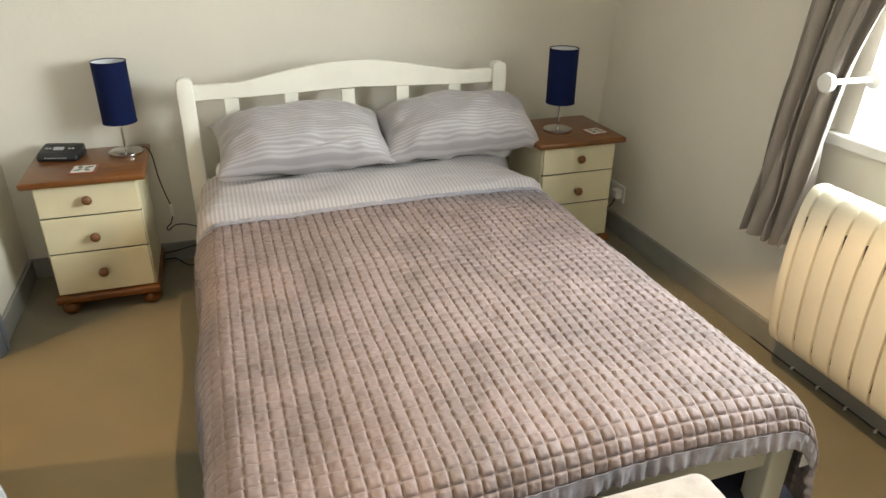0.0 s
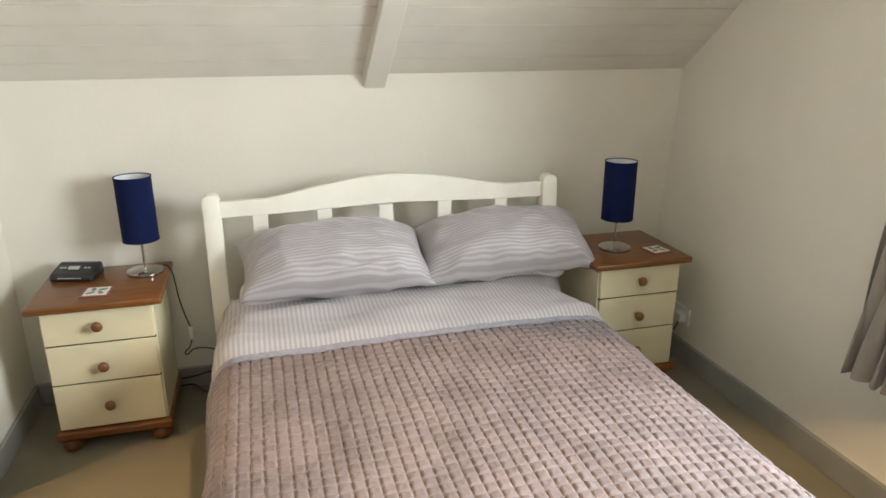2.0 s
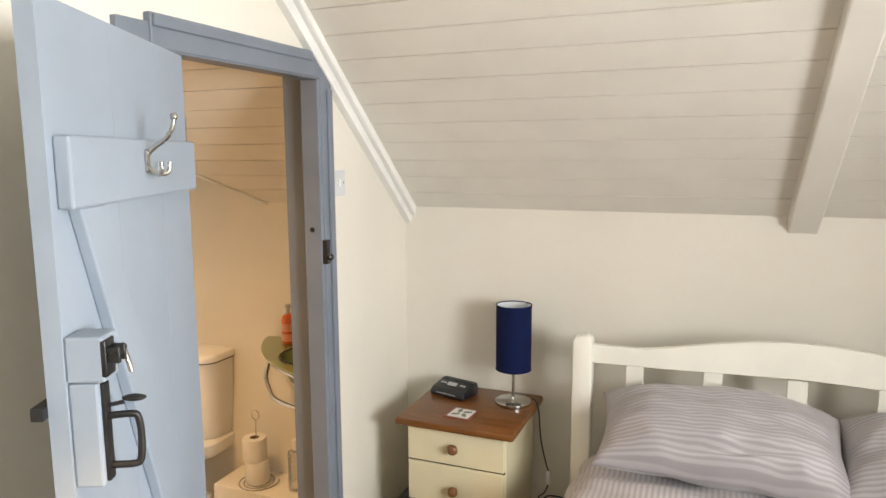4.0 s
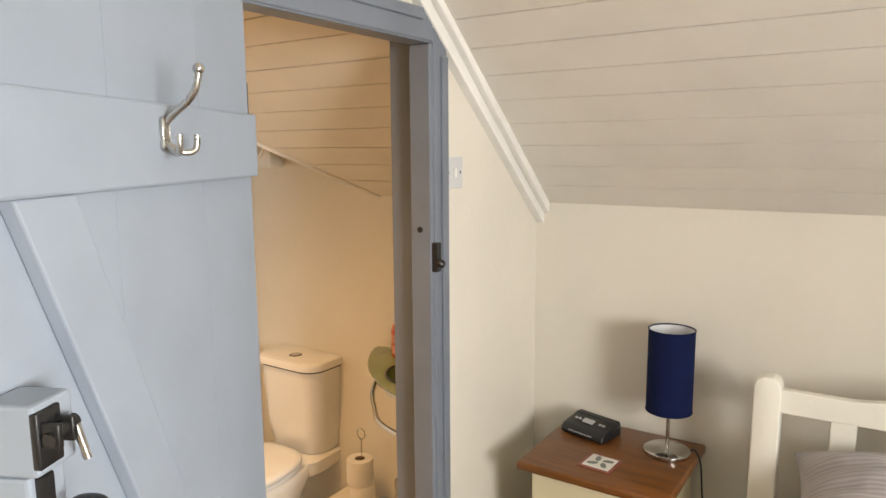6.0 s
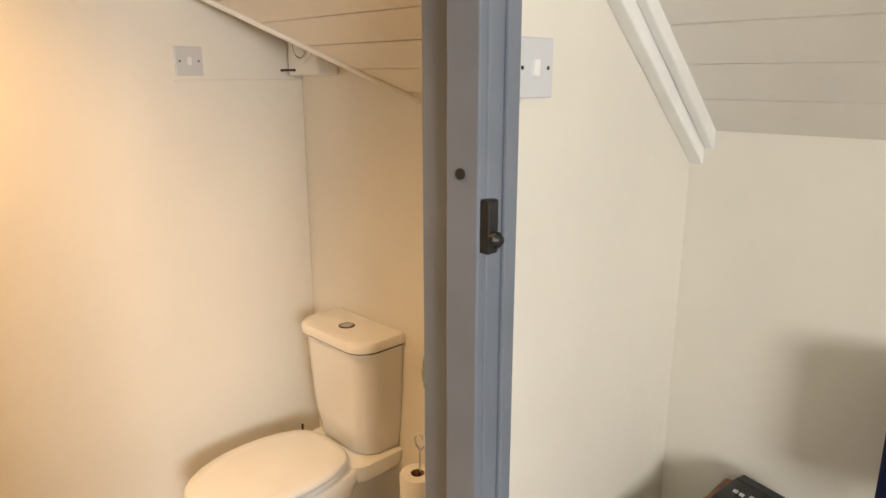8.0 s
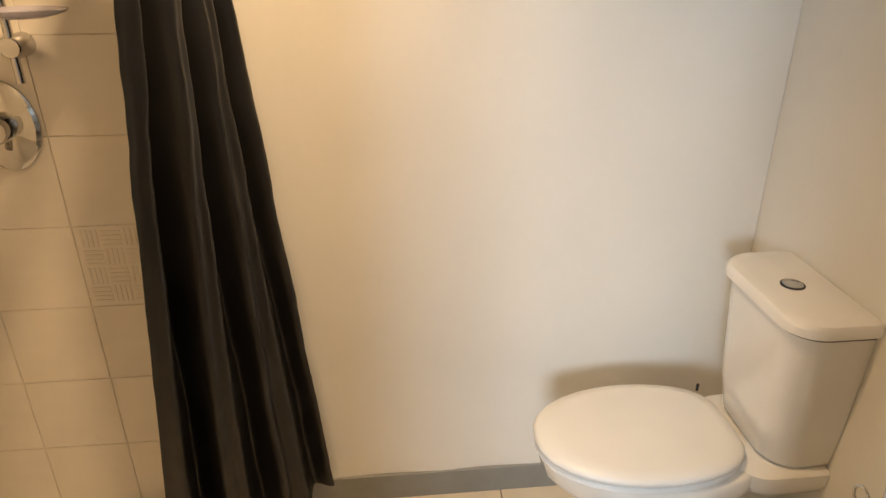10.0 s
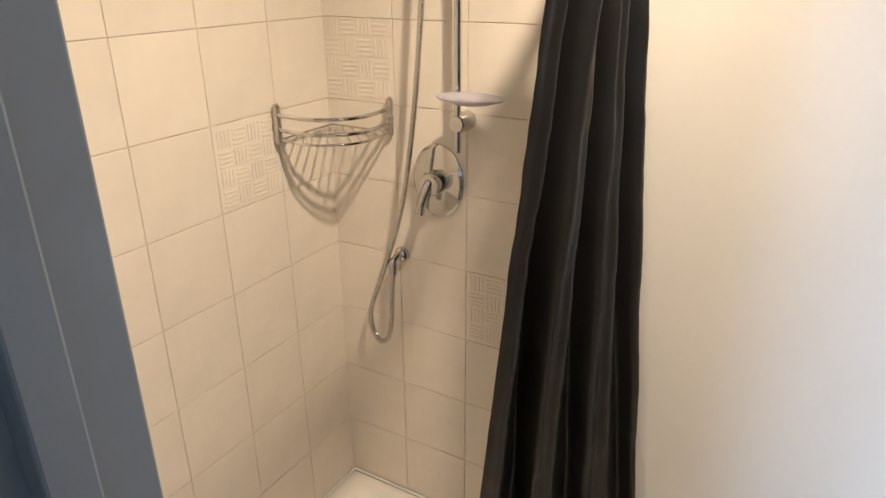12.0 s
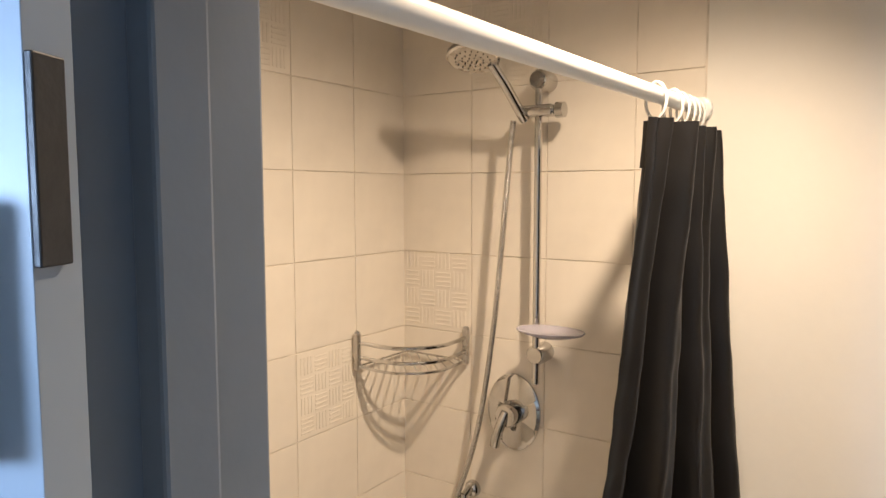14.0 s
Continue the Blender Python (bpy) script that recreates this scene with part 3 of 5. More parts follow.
part("cable", tube(path2, 0.004, 8), BLACKPLASTIC, t, smooth=60)


def socket(m, label):
    t = thing("wall_socket", label, "socket", m)
    part("plate", box(-0.073, -0.012, -0.043, 0.073, 0, 0.043, 0.003), WHITEPLASTIC, t)
    p = part("plug", box(0.012, -0.048, -0.022, 0.058, -0.012, 0.024, 0.006), WHITEPLASTIC, t, "white plug")
    part("rocker", box(-0.052, -0.015, 0.012, -0.038, -0.011, 0.032, 0.001), WHITEPLASTIC, t)
    part("cable", tube(smoothed([(0.035, -0.035, -0.02), (0.03, -0.05, -0.06), (0.0, -0.06, -0.09), (-0.08, -0.05, -0.12), (-0.15, -0.05, -0.17)], 6), 0.003, 8), BLACKPLASTIC, p, smooth=60)
    return t


socket(pose(EAST + 0.016, -0.30, 0.215, 0, 0, -90), "white double wall socket with one plug and black cable")


def light_switch(m, label, name="light_switch"):
    t = thing(name, label, "switch", m)
    part("plate", box(-0.043, -0.010, -0.043, 0.043, 0, 0.043, 0.002), SWITCHGREY, t)
    part("rocker", box(-0.006, -0.015, -0.012, 0.006, -0.009, 0.012, 0.001), WHITEPLASTIC, t)
    for x in (-0.03, 0.03):
        part("screw", lathe([(0, 0), (0.003, 0), (0.003, 0.001), (0, 0.001)], 10, Matrix.Translation((x, -0.010, 0)) @ pose(0, 0, 0, 90, 0, 0)), GAPSHADE_SCREW, t)
    return t


light_switch(pose(0.0, -0.538, 1.428, 0, 0, 90), "white single light switch beside the door frame")

# ---- bed ----
HY = -0.21
bed = thing("bed", "ivory painted wooden double bed with slatted headboard", "bed", pose(0, 0, 0))
for x in (0.78, 2.153):
    bm = prism([(x - 0.033, 0), (x + 0.033, 0), (x + 0.033, 0.872), (x + 0.027, 0.890), (x + 0.012, 0.899), (x - 0.012, 0.899), (x - 0.027, 0.890), (x - 0.033, 0.872)], HY - 0.03, HY + 0.03, "y", bevel=0.004)
    part("post", bm, BEDPAINT, bed, smooth=50)
pts = []
for k in range(41):
    u = k / 40
    x = 0.812 + 1.309 * u
    s = math.sin(math.pi * min(max((u - 0.12) / 0.76, 0), 1)) ** 1.25
    pts.append((x, 0.868 + 0.068 * s))
low = [(2.121, 0.805), (1.9, 0.808), (1.466, 0.822), (1.05, 0.808), (0.812, 0.805)]
part("top_rail", prism(pts[::1] + low, HY - 0.014, HY + 0.014, "y", bevel=0.003), BEDPAINT, bed)
part("bottom_rail", box(0.812, HY - 0.013, 0.34, 2.121, HY + 0.013, 0.46, 0.003), BEDPAINT, bed)
for x in (0.955, 1.202, 1.448, 1.694, 1.940):
    part("slat", box(x - 0.029, HY - 0.009, 0.45, x + 0.029, HY + 0.009, 0.815, 0.003), BEDPAINT, bed)
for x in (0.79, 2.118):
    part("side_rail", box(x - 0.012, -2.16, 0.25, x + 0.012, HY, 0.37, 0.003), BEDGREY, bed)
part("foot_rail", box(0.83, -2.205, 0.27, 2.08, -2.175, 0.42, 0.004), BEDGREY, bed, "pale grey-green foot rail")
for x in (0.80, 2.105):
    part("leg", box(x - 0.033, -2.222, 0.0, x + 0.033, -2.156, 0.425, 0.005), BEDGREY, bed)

tagged(part("mattress", box(0.80, -2.15, 0.25, 2.13, HY + 0.03 - 0.06, 0.44, 0.05, 4), SHEET, smooth=60), "white mattress on the bed", "mattress")


def drape(s, half, top, rad, hang):
    """Cross-section of a cover: s metres from the middle line, giving offset and height."""
    flat = half - rad
    a = abs(s)
    sign = 1 if s >= 0 else -1
    if a < flat:
        return sign * a, top + 0.012 * (1 - (a / flat) ** 2)
    arc = rad * math.pi / 2
    if a < flat + arc:
        q = (a - flat) / rad
        return sign * (flat + rad * math.sin(q)), top - rad * (1 - math.cos(q))
    d = a - flat - arc
    return sign * (half + 0.02 * math.sin(d * 6)), top - rad - d


MID = 1.468
REACH = 0.60 + 0.10 * math.pi / 2 + 0.24
CELL, CELLD = 2 * REACH / 62, 1.468 / 45


def quilt_at(u, v):
    half, rad = 0.70, 0.10
    s = -REACH + 2 * REACH * u
    length = 1.468
    d = length * v
    y0 = -0.815 + 0.012 * math.sin(s * 5)
    # the last stretch rolls over the foot of the bed
    bend, r2 = 1.338, 0.09
    top = 0.488
    if d < bend:
        y, dz, ny = y0 - d, 0.0, 0.0
    else:
        q = min((d - bend) / r2, math.pi / 2)
        extra = max(0.0, d - bend - r2 * math.pi / 2)
        y, dz, ny = y0 - bend - r2 * math.sin(q), -r2 * (1 - math.cos(q)) - extra, math.sin(q)
    x, z = drape(s, half, top, rad, 0.3)
    a, b = (s + REACH) / CELL, d / CELLD
    ca, cb = abs(math.sin(math.pi * a)), abs(math.sin(math.pi * b))
    cell = (1 - (1 - ca) ** 4) * (1 - (1 - cb) ** 2.8)
    ci, cj = math.floor(a + 1e-6), math.floor(b + 1e-6)
    lump = 1 + 0.5 * noise.noise(Vector((ci * 1.7, cj * 2.3, 1.0)))
    tip = 0.0028 * noise.noise(Vector((ci * 3.3 + 0.5, cj * 1.9, 7.0))) * math.cos(math.pi * (a - ci)) + 0.0028 * noise.noise(Vector((ci * 2.1, cj * 3.7 + 0.5, 9.0))) * math.cos(math.pi * (b - cj))
    puff = cell * (0.0058 * lump + tip + 0.0020 * noise.noise(Vector((s * 80, d * 80, 3.0))))
    big = noise.noise(Vector((s * 3.1, d * 3.3, 2.0))) * 0.009 + noise.noise(Vector((s * 9, d * 8, 5.0))) * 0.004
    up = max(0.0, (z - top + rad) / rad)
    side = (1 - min(1, up)) * (1 if s > 0 else -1)
    wav = 0.012 * math.sin(d * 9 + 1) * abs(side)
    return Vector((MID + x + side * (puff + wav), y - ny * (puff + big), z + dz + (1 - abs(side)) * (puff + big)))


q = part("quilted_bedspread", sheet(62 * 9, 45 * 9, quilt_at), QUILT, smooth=80)
tagged(q, "mauve quilted velvet bedspread spread over the bed", "bedspread")


def hem(u, v):
    p, p0 = quilt_at(u, 1.0), quilt_at(u, 0.985)
    down = (p - p0).normalized()
    crease = 0.0025 * noise.noise(Vector((u * 90, v * 2, 3.0))) + 0.0016 * math.sin(u * 260 + 3 * math.sin(u * 40))
    return p - down * 0.004 + down * 0.050 * v + Vector((0, -0.003 + crease, 0))


part("hem", sheet(360, 6, hem, thick=0.002), SATIN, q, "shiny mauve-grey satin hem, sky reflection tinted in", 70)


def top_hem(u, v):
    p = quilt_at(u, 0.0)
    crease = 0.0018 * noise.noise(Vector((u * 80, v * 2, 9.0))) + 0.0007 * math.sin(u * 300 + 4 * math.sin(u * 31))
    return p + Vector((0, 0.038 * (1 - v) - 0.008, 0.006 + crease + 0.002 * math.sin(math.pi * v)))


part("hem", sheet(360, 6, top_hem, thick=0.002), SATIN, q, "shiny mauve-grey satin hem, sky reflection tinted in", 70)
# care label at the corner
part("care_label", box(2.155, -2.235, 0.27, 2.185, -2.232, 0.33, 0.001), SHEET, q, "small white care label")


def duvet_at(u, v):
    half, rad = 0.69, 0.12
    reach = half - rad + rad * math.pi / 2 + 0.18
    s = -reach + 2 * reach * u
    d = 0.72 * v
    top = 0.482 + 0.024 * math.sin(math.pi * min(1.0, v * 1.15))
    x, z = drape(s, half, top, rad, 0.3)
    fold = 0.022 * noise.noise(Vector((s * 2.2, d * 7.0 + s * 1.2, 1.0))) + 0.010 * noise.noise(Vector((s * 6, d * 13 - s * 3, 4.0)))
    ridge = 0.014 * max(0, math.sin(d * 30 + 2.2 * noise.noise(Vector((s * 2, 3, 0))))) * min(1, abs(s) * 1.6)
    side = 0 if abs(s) < half - rad else (1 if s > 0 else -1)
    # flat and a little lower where the bedspread covers it
    k = max(0.0, min(1.0, (0.57 - d) / 0.09))
    return Vector((MID + x + side * fold * 1.6 * k, -0.24 - d, z + (fold + ridge) * k - 0.03 * (1 - k)))


tagged(part("duvet", sheet(150, 80, duvet_at), LINEN_X, smooth=80), "striped mauve-grey duvet turned over under the bedspread", "duvet")


def pillow(m, label, seed, fold=0.0):
    """A plump pillow, 0.70 by 0.44, lying in x, y."""
    bm = bmesh.new()
    N, M = 56, 40
    rows = {}
    for side in (1, -1):
        for i in range(N + 1):
            for j in range(M + 1):
                a, b = 2 * i / N - 1, 2 * j / M - 1
                if side < 0 and (i in (0, N) or j in (0, M)):
                    rows[side, i, j] = rows[1, i, j]
                    continue
                pinch = 1 - 0.05 * (1 - abs(a) ** 2) * abs(b) ** 3
                pinch2 = 1 - 0.08 * (1 - abs(b) ** 2) * abs(a) ** 3
                h = (1 - abs(a) ** 2.4) ** 0.55 * (1 - abs(b) ** 2.4) ** 0.5
                end = max(0.0, abs(a) - 0.45)
                pleat = 0.030 * end * math.sin(b * 11 + 3 * noise.noise(Vector((a * 3, b, seed)))) * (1 - b * b)
                crease = -0.045 * fold * math.exp(-((b + 0.80 - 0.30 * (a + 0.15) * (a > -0.15)) / 0.08) ** 2) * math.exp(-((a - 0.12) / 0.40) ** 2)
                wr = pleat + crease + 0.022 * noise.noise(Vector((a * 2.1 + seed, b * 2.0, side))) + 0.011 * noise.noise(Vector((a * 5 + seed, b * 6 + a * 4, side * 2)))
                edge = 0.010 * noise.noise(Vector((a * 3 + seed, b * 3, 8)))
                z = side * (0.150 if side > 0 else 0.085) * h + wr * h + edge + 0.02 * math.exp(-((b + 0.85) / 0.12) ** 2) * noise.noise(Vector((a * 6, seed, 1)))
                rows[side, i, j] = bm.verts.new((0.375 * a * pinch2, 0.165 * b * pinch, z - 0.02 * a ** 4))
    for side in (1, -1):
        for i in range(N):
            for j in range(M):
                f = [rows[side, i, j], rows[side, i + 1, j], rows[side, i + 1, j + 1], rows[side, i, j + 1]]
                bm.faces.new(f if side > 0 else f[::-1])
    ob = part("pillow", bm, LINEN_Y, smooth=80)
    ob.matrix_world = m
    return tagged(ob, label, "pillow", "pillows on the bed")


pillow(pose(1.226, -0.330, 0.632, 25, 1, 2), "creased mauve-grey striped pillow leaning on the headboard", 1.0, 0.9)
pillow(pose(1.915, -0.330, 0.636, 25, -2, -3), "plump mauve-grey striped pillow with cool sheen", 5.0)
for x in (1.20, 1.88):
    ob = part("under_pillow", box(x - 0.345, -0.36, 0.47, x + 0.32, -0.245, 0.560, 0.04, 4), SHEET, smooth=70)
    tagged(ob, "white pillow lying flat beneath the striped one", "pillow", "under pillows")

# upholstered bench at the foot of the bed
t = thing("bench", "pale grey woven upholstered bench at the bed foot", "bench")
part("cushion", box(0.75, -2.72, 0.32, 1.80, -2.285, 0.432, 0.035, 4), BENCH, t, smooth=60)
part("base", box(0.77, -2.70, 0.06, 1.78, -2.30, 0.33, 0.01), BENCH, t)
for x in (0.80, 1.75):
    for y in (-2.67, -2.33):
        part("leg", lathe([(0, 0), (0.016, 0), (0.022, 0.065), (0, 0.065)], 16, Matrix.Translation((x, y, 0))), KNOB, t)

# dark bag stored under the bed
tagged(part("storage_bag", lathe([(0, 0), (0.20, 0), (0.235, 0.03), (0.235, 0.10), (0.19, 0.145), (0, 0.15)], 36, pose(2.12, -1.98, 0)), NAVYBAG, smooth=60),
       "round navy fabric storage bag half under the bed", "bag")

# radiator
rad_ob = thing("radiator", "cream enamelled electric radiator with upright sections under the window", "radiator", group="")
prof = [(2.71, 0.175), (2.645, 0.175), (2.618, 0.21), (2.605, 0.30), (2.600, 0.45), (2.606, 0.58), (2.622, 0.68), (2.648, 0.735), (2.69, 0.745), (2.71, 0.74)]
prof = [(p.x, p.y) for p in smoothed([(a, b, 0) for a, b in prof], 4)]
y = -1.625
k = 0
while y > -2.6:
    w = 0.034 if k == 0 else 0.066
    part("section", prism(prof, y - w, y, "y", bevel=0.003), RADPAINT, rad_ob, smooth=40)
    y -= w + 0.008
    k += 1
# no real core: near-black filler paints the shade between the sections
part("core", box(2.645, -2.6, 0.22, 2.70, -1.63, 0.68), GAPSHADE_SCREW, rad_ob)
part("core", box(2.619, -2.6, 0.235, 2.648, -1.63, 0.650), GAPSHADE_SCREW, rad_ob)
for yy in (-1.8, -2.45):
    part("bracket", box(2.705, yy - 0.02, 0.25, EAST + 0.04, yy + 0.02, 0.68, 0.003), RADPAINT, rad_ob)
# cable clipped along the skirting
t = thing("clipped_cable", "dark cable with white clips along the skirting", "cable")
part("cable", tube([(EAST - 0.022, yy, 0.006 + 0.003 * math.sin(yy * 9)) for yy in np.linspace(-3.9, -1.4, 40)], 0.003, 8), BLACKPLASTIC, t, smooth=60)
for yy in (-1.62, -1.74, -1.86, -1.98, -2.10, -2.22, -2.34):
    part("clip", box(EAST - 0.032, yy - 0.003, 0.0, EAST - 0.017, yy + 0.003, 0.012, 0.001), WHITEPLASTIC, t)

# window curtain held back
def curtain_at(u, v):
    z = 1.98 - 1.51 * v
    # gathered at the tie-back height, flaring below
    tie = math.exp(-((z - 1.04) / 0.34) ** 2)
    hi = max(0.0, (z - 1.04) / 0.94)
    lo = max(0.0, (1.04 - z) / 0.6)
    y_n = -1.335 + 0.03 * lo + 0.03 * hi
    y_s = -1.545 + 0.02 * lo - 0.28 * hi ** 1.4
    y = y_n + (y_s - y_n) * u
    f = 0.030 + 0.012 * lo
    x = 2.745 + 0.07 * (z - 0.5) - 0.025 * tie * (0.3 + u) - 0.02 * lo + f * math.sin(u * 29 + 0.7 * math.sin(z * 4)) + 0.008 * math.sin(u * 61 + z * 6)
    return Vector((x, y + 0.012 * math.sin(u * 40 + z * 2), z + 0.012 * math.sin(u * 29)))


ob = part("window_curtain", sheet(110, 60, curtain_at, thick=0.003), TAUPE, smooth=80)
tagged(ob, "taupe satin curtain drawn aside behind a white holdback", "curtain")
t = thing("curtain_holdback", "white turned wooden curtain holdback on the wall", "holdback", pose(2.675, -1.555, 1.045))
rot = pose(0, 0, 0, 0, 90, 0)
part("knob", lathe([(0, -0.012), (0.012, -0.012), (0.028, -0.008), (0.031, 0.0), (0.028, 0.010), (0.012, 0.016), (0, 0.016)], 28, rot), WHITEPLASTIC, t, smooth=50)
part("stem", lathe([(0, 0.01), (0.009, 0.01), (0.009, 0.19), (0, 0.19)], 16, rot), WHITEPLASTIC, t, smooth=50)
part("rose", lathe([(0, 0.18), (0.030, 0.185), (0.033, 0.20), (0.033, 0.21), (0, 0.21)], 28, rot), WHITEPLASTIC, t, smooth=50)
t = thing("curtain_rail", "white curtain pole above the window", "curtain pole")
part("pole", tube([(2.80, -3.05, 2.0), (2.80, -1.25, 2.0)], 0.012, 12), WHITEPLASTIC, t, smooth=60)
for yy in (-1.4, -2.9):
    part("bracket", box(2.79, yy - 0.01, 1.99, EAST + 0.15, yy + 0.01, 2.01, 0.002), WHITEPLASTIC, t)

# recessed downlight
t = thing("ceiling_downlight", "round recessed downlight in the flat ceiling", "ceiling light", pose(1.3, -2.4, COLLAR))
part("ring", lathe([(0.030, 0.0), (0.030, -0.004), (0.045, -0.004), (0.045, 0.0)], 28, caps=False), CHROME, t, smooth=40)

# ---- door leaf ----
TH = 26
door = tagged(new("door_1"), "open pale blue-grey ledged and braced plank door", "door", kind="structure")
door.matrix_world = pose(0.053, -1.279, 0.0, 0, 0, -90 + TH)   # local x runs from hinge to free edge, +y is the braced face
DW, DH = 0.650, 1.742
px = [0.022, 0.20, 0.42, DW]
for a, b in zip(px, px[1:]):
    part("plank", box(a + 0.0004, -0.022, 0.012, b - 0.0004, 0.006, DH, 0.0004), DOOR_PAINT, door)
for z0, z1 in ((1.448, 1.552), (0.20, 0.33)):
    part("ledge", box(0.044, 0.006, z0, 0.632, 0.030, z1, 0.004), DOOR_PAINT, door)
bm = prism([(0.515, 1.448), (0.604, 1.448), (0.135, 0.33), (0.045, 0.33)], 0.006, 0.026, "y", bevel=0.003)
part("brace", bm, DOOR_PAINT, door)
K, J = 0.016, 0.056   # the ironmongery sits close to the free edge
blk = part("lock_block", box(0.578 + K, 0.006, 1.200, 0.632 + K, 0.060, 1.268, 0.004), DOOR_PAINT, door, "pale painted timber block")
part("packing", box(0.581 + K, 0.006, 1.040, 0.630 + K, 0.048, 1.1985, 0.004), DOOR_PAINT, blk)
part("plate", box(0.563 + J, 0.006, 1.046, 0.582 + J, 0.054, 1.196, 0.002), BLACKIRON, blk, "black iron latch plate")
part("handle", tube(smoothed([(0.573 + J, 0.052, 1.144), (0.569 + J, 0.084, 1.145), (0.566 + J, 0.093, 1.138), (0.564 + J, 0.095, 1.106), (0.566 + J, 0.093, 1.074), (0.569 + J, 0.084, 1.067), (0.573 + J, 0.052, 1.068)], 6), 0.0055, 10), BLACKIRON, door, "black iron pull handle", 60)
bm = tube([(0.573 + J, 0.052, 1.160), (0.568 + J, 0.074, 1.163)], 0.0034, 8)
bmesh.ops.create_uvsphere(bm, u_segments=16, v_segments=10, radius=1, matrix=Matrix.Translation((0.564 + J, 0.088, 1.168)) @ Matrix.Diagonal((0.010, 0.018, 0.005, 1)))
part("thumb_lever", bm, BLACKIRON, door, "black iron thumb lever", 60)
bm = box(0.560 + J, 0.055, 1.208, 0.592 + J, 0.064, 1.262, 0.002)
tube([(0.556 + J, 0.074, 1.244), (0.592 + J, 0.074, 1.238)], 0.0065, 12, bm=bm)
for x in (0.563, 0.582):
    box(x + J, 0.062, 1.228, x + 0.007 + J, 0.082, 1.252, 0.002, bm=bm)
part("bolt", bm, BLACKIRON, door, "black iron slide bolt", 50)
part("bolt_pin", tube([(0.559 + J, 0.076, 1.242), (0.556 + J, 0.084, 1.206)], 0.004, 10), STEEL, door, "steel bolt handle", 50)
part("hinge", box(0.0185, -0.012, 1.526, 0.0222, 0.0062, 1.608, 0.0008), BLACKIRON, door, "black iron hinge leaf")
part("latch_bar", box(DW - 0.04, -0.040, 1.150, DW + 0.014, -0.022, 1.170, 0.002), BLACKIRON, door, "black iron latch bar")
# coat hook
X = 0.346
hk = part("coat_hook", box(X - 0.009, 0.030, 1.492, X + 0.009, 0.036, 1.535, 0.005), STEEL, door, "satin steel double coat hook", 50)
part("upper_arm", tube(smoothed([(X, 0.033, 1.525), (X, 0.046, 1.538), (X + 0.003, 0.066, 1.552), (X + 0.006, 0.080, 1.568), (X + 0.007, 0.086, 1.590)], 6), 0.0046, 10), STEEL, hk, smooth=60)
bm = bmesh.new()
bmesh.ops.create_uvsphere(bm, u_segments=14, v_segments=10, radius=0.0072, matrix=Matrix.Translation((X + 0.007, 0.086, 1.592)))
part("tip", bm, STEEL, hk, smooth=60)
for sgn in (-1, 1):
    part("lower_arm", tube(smoothed([(X, 0.034, 1.502), (X + sgn * 0.007, 0.050, 1.490), (X + sgn * 0.020, 0.062, 1.493), (X + sgn * 0.023, 0.064, 1.512)], 6), 0.0042, 10), STEEL, hk, smooth=60)

# ---- bathroom things ----
# close-coupled toilet; local y runs from the wall into the room as -y
t = thing("toilet", "white ceramic close-coupled toilet with closed lid", "toilet", pose(-1.085, 0, BF))


def rounded(w0, w1, d, k=10):
    """Outline of a cistern: flat back, rounded front corners."""
    out = [(-w0 / 2, -0.006), (w0 / 2, -0.006)]
    r = 0.075
    for q in range(k + 1):
        a = q / k * math.pi / 2
        out.append((w1 / 2 - r + r * math.cos(a), -d + r - r * math.sin(a)))
    for q in range(k + 1):
        a = math.pi / 2 + q / k * math.pi / 2
        out.append((-w1 / 2 + r + r * math.cos(a), -d + r - r * math.sin(a)))
    return out


def loft(levels, cap=True):
    bm = bmesh.new()
    rings = [[bm.verts.new((x, y, z)) for x, y in o] for z, o in levels]
    for a, b in zip(rings, rings[1:]):
        for i in range(len(a)):
            j = (i + 1) % len(a)
            bm.faces.new((a[i], a[j], b[j], b[i]))
    if cap:
        bm.faces.new(rings[0][::-1])
        bm.faces.new(rings[-1])
    bmesh.ops.recalc_face_normals(bm, faces=bm.faces[:])
    return bm


part("cistern", loft([(0.468, rounded(0.275, 0.275, 0.14)), (0.482, rounded(0.29, 0.29, 0.152)), (0.58, rounded(0.315, 0.315, 0.165)), (0.845, rounded(0.345, 0.345, 0.178))]), CERAMIC, t, smooth=40)
part("cistern_lid", loft([(0.850, rounded(0.355, 0.355, 0.184)), (0.855, rounded(0.368, 0.368, 0.192)), (0.875, rounded(0.368, 0.368, 0.192)), (0.884, rounded(0.358, 0.358, 0.186)), (0.888, rounded(0.33, 0.33, 0.17))]), CERAMIC, t, smooth=40)
# near-black band as painted shade where the lid overhangs the cistern
part("lid_gap_shade", loft([(0.844, rounded(0.345, 0.345, 0.179)), (0.851, rounded(0.345, 0.345, 0.179))]), GAPSHADE_SCREW, t)
part("flush_surround", lathe([(0.023, 0), (0.027, 0), (0.027, 0.0015), (0.023, 0.0015)], 28, Matrix.Translation((0.0, -0.10, 0.888)), caps=False), GAPSHADE_SCREW, t)
part("flush_button", lathe([(0, 0), (0.023, 0), (0.023, 0.003), (0.019, 0.0045), (0.018, 0.003), (0, 0.0035)], 28, Matrix.Translation((0.0, -0.10, 0.888))), CHROME, t, "chrome dual flush button", 40)


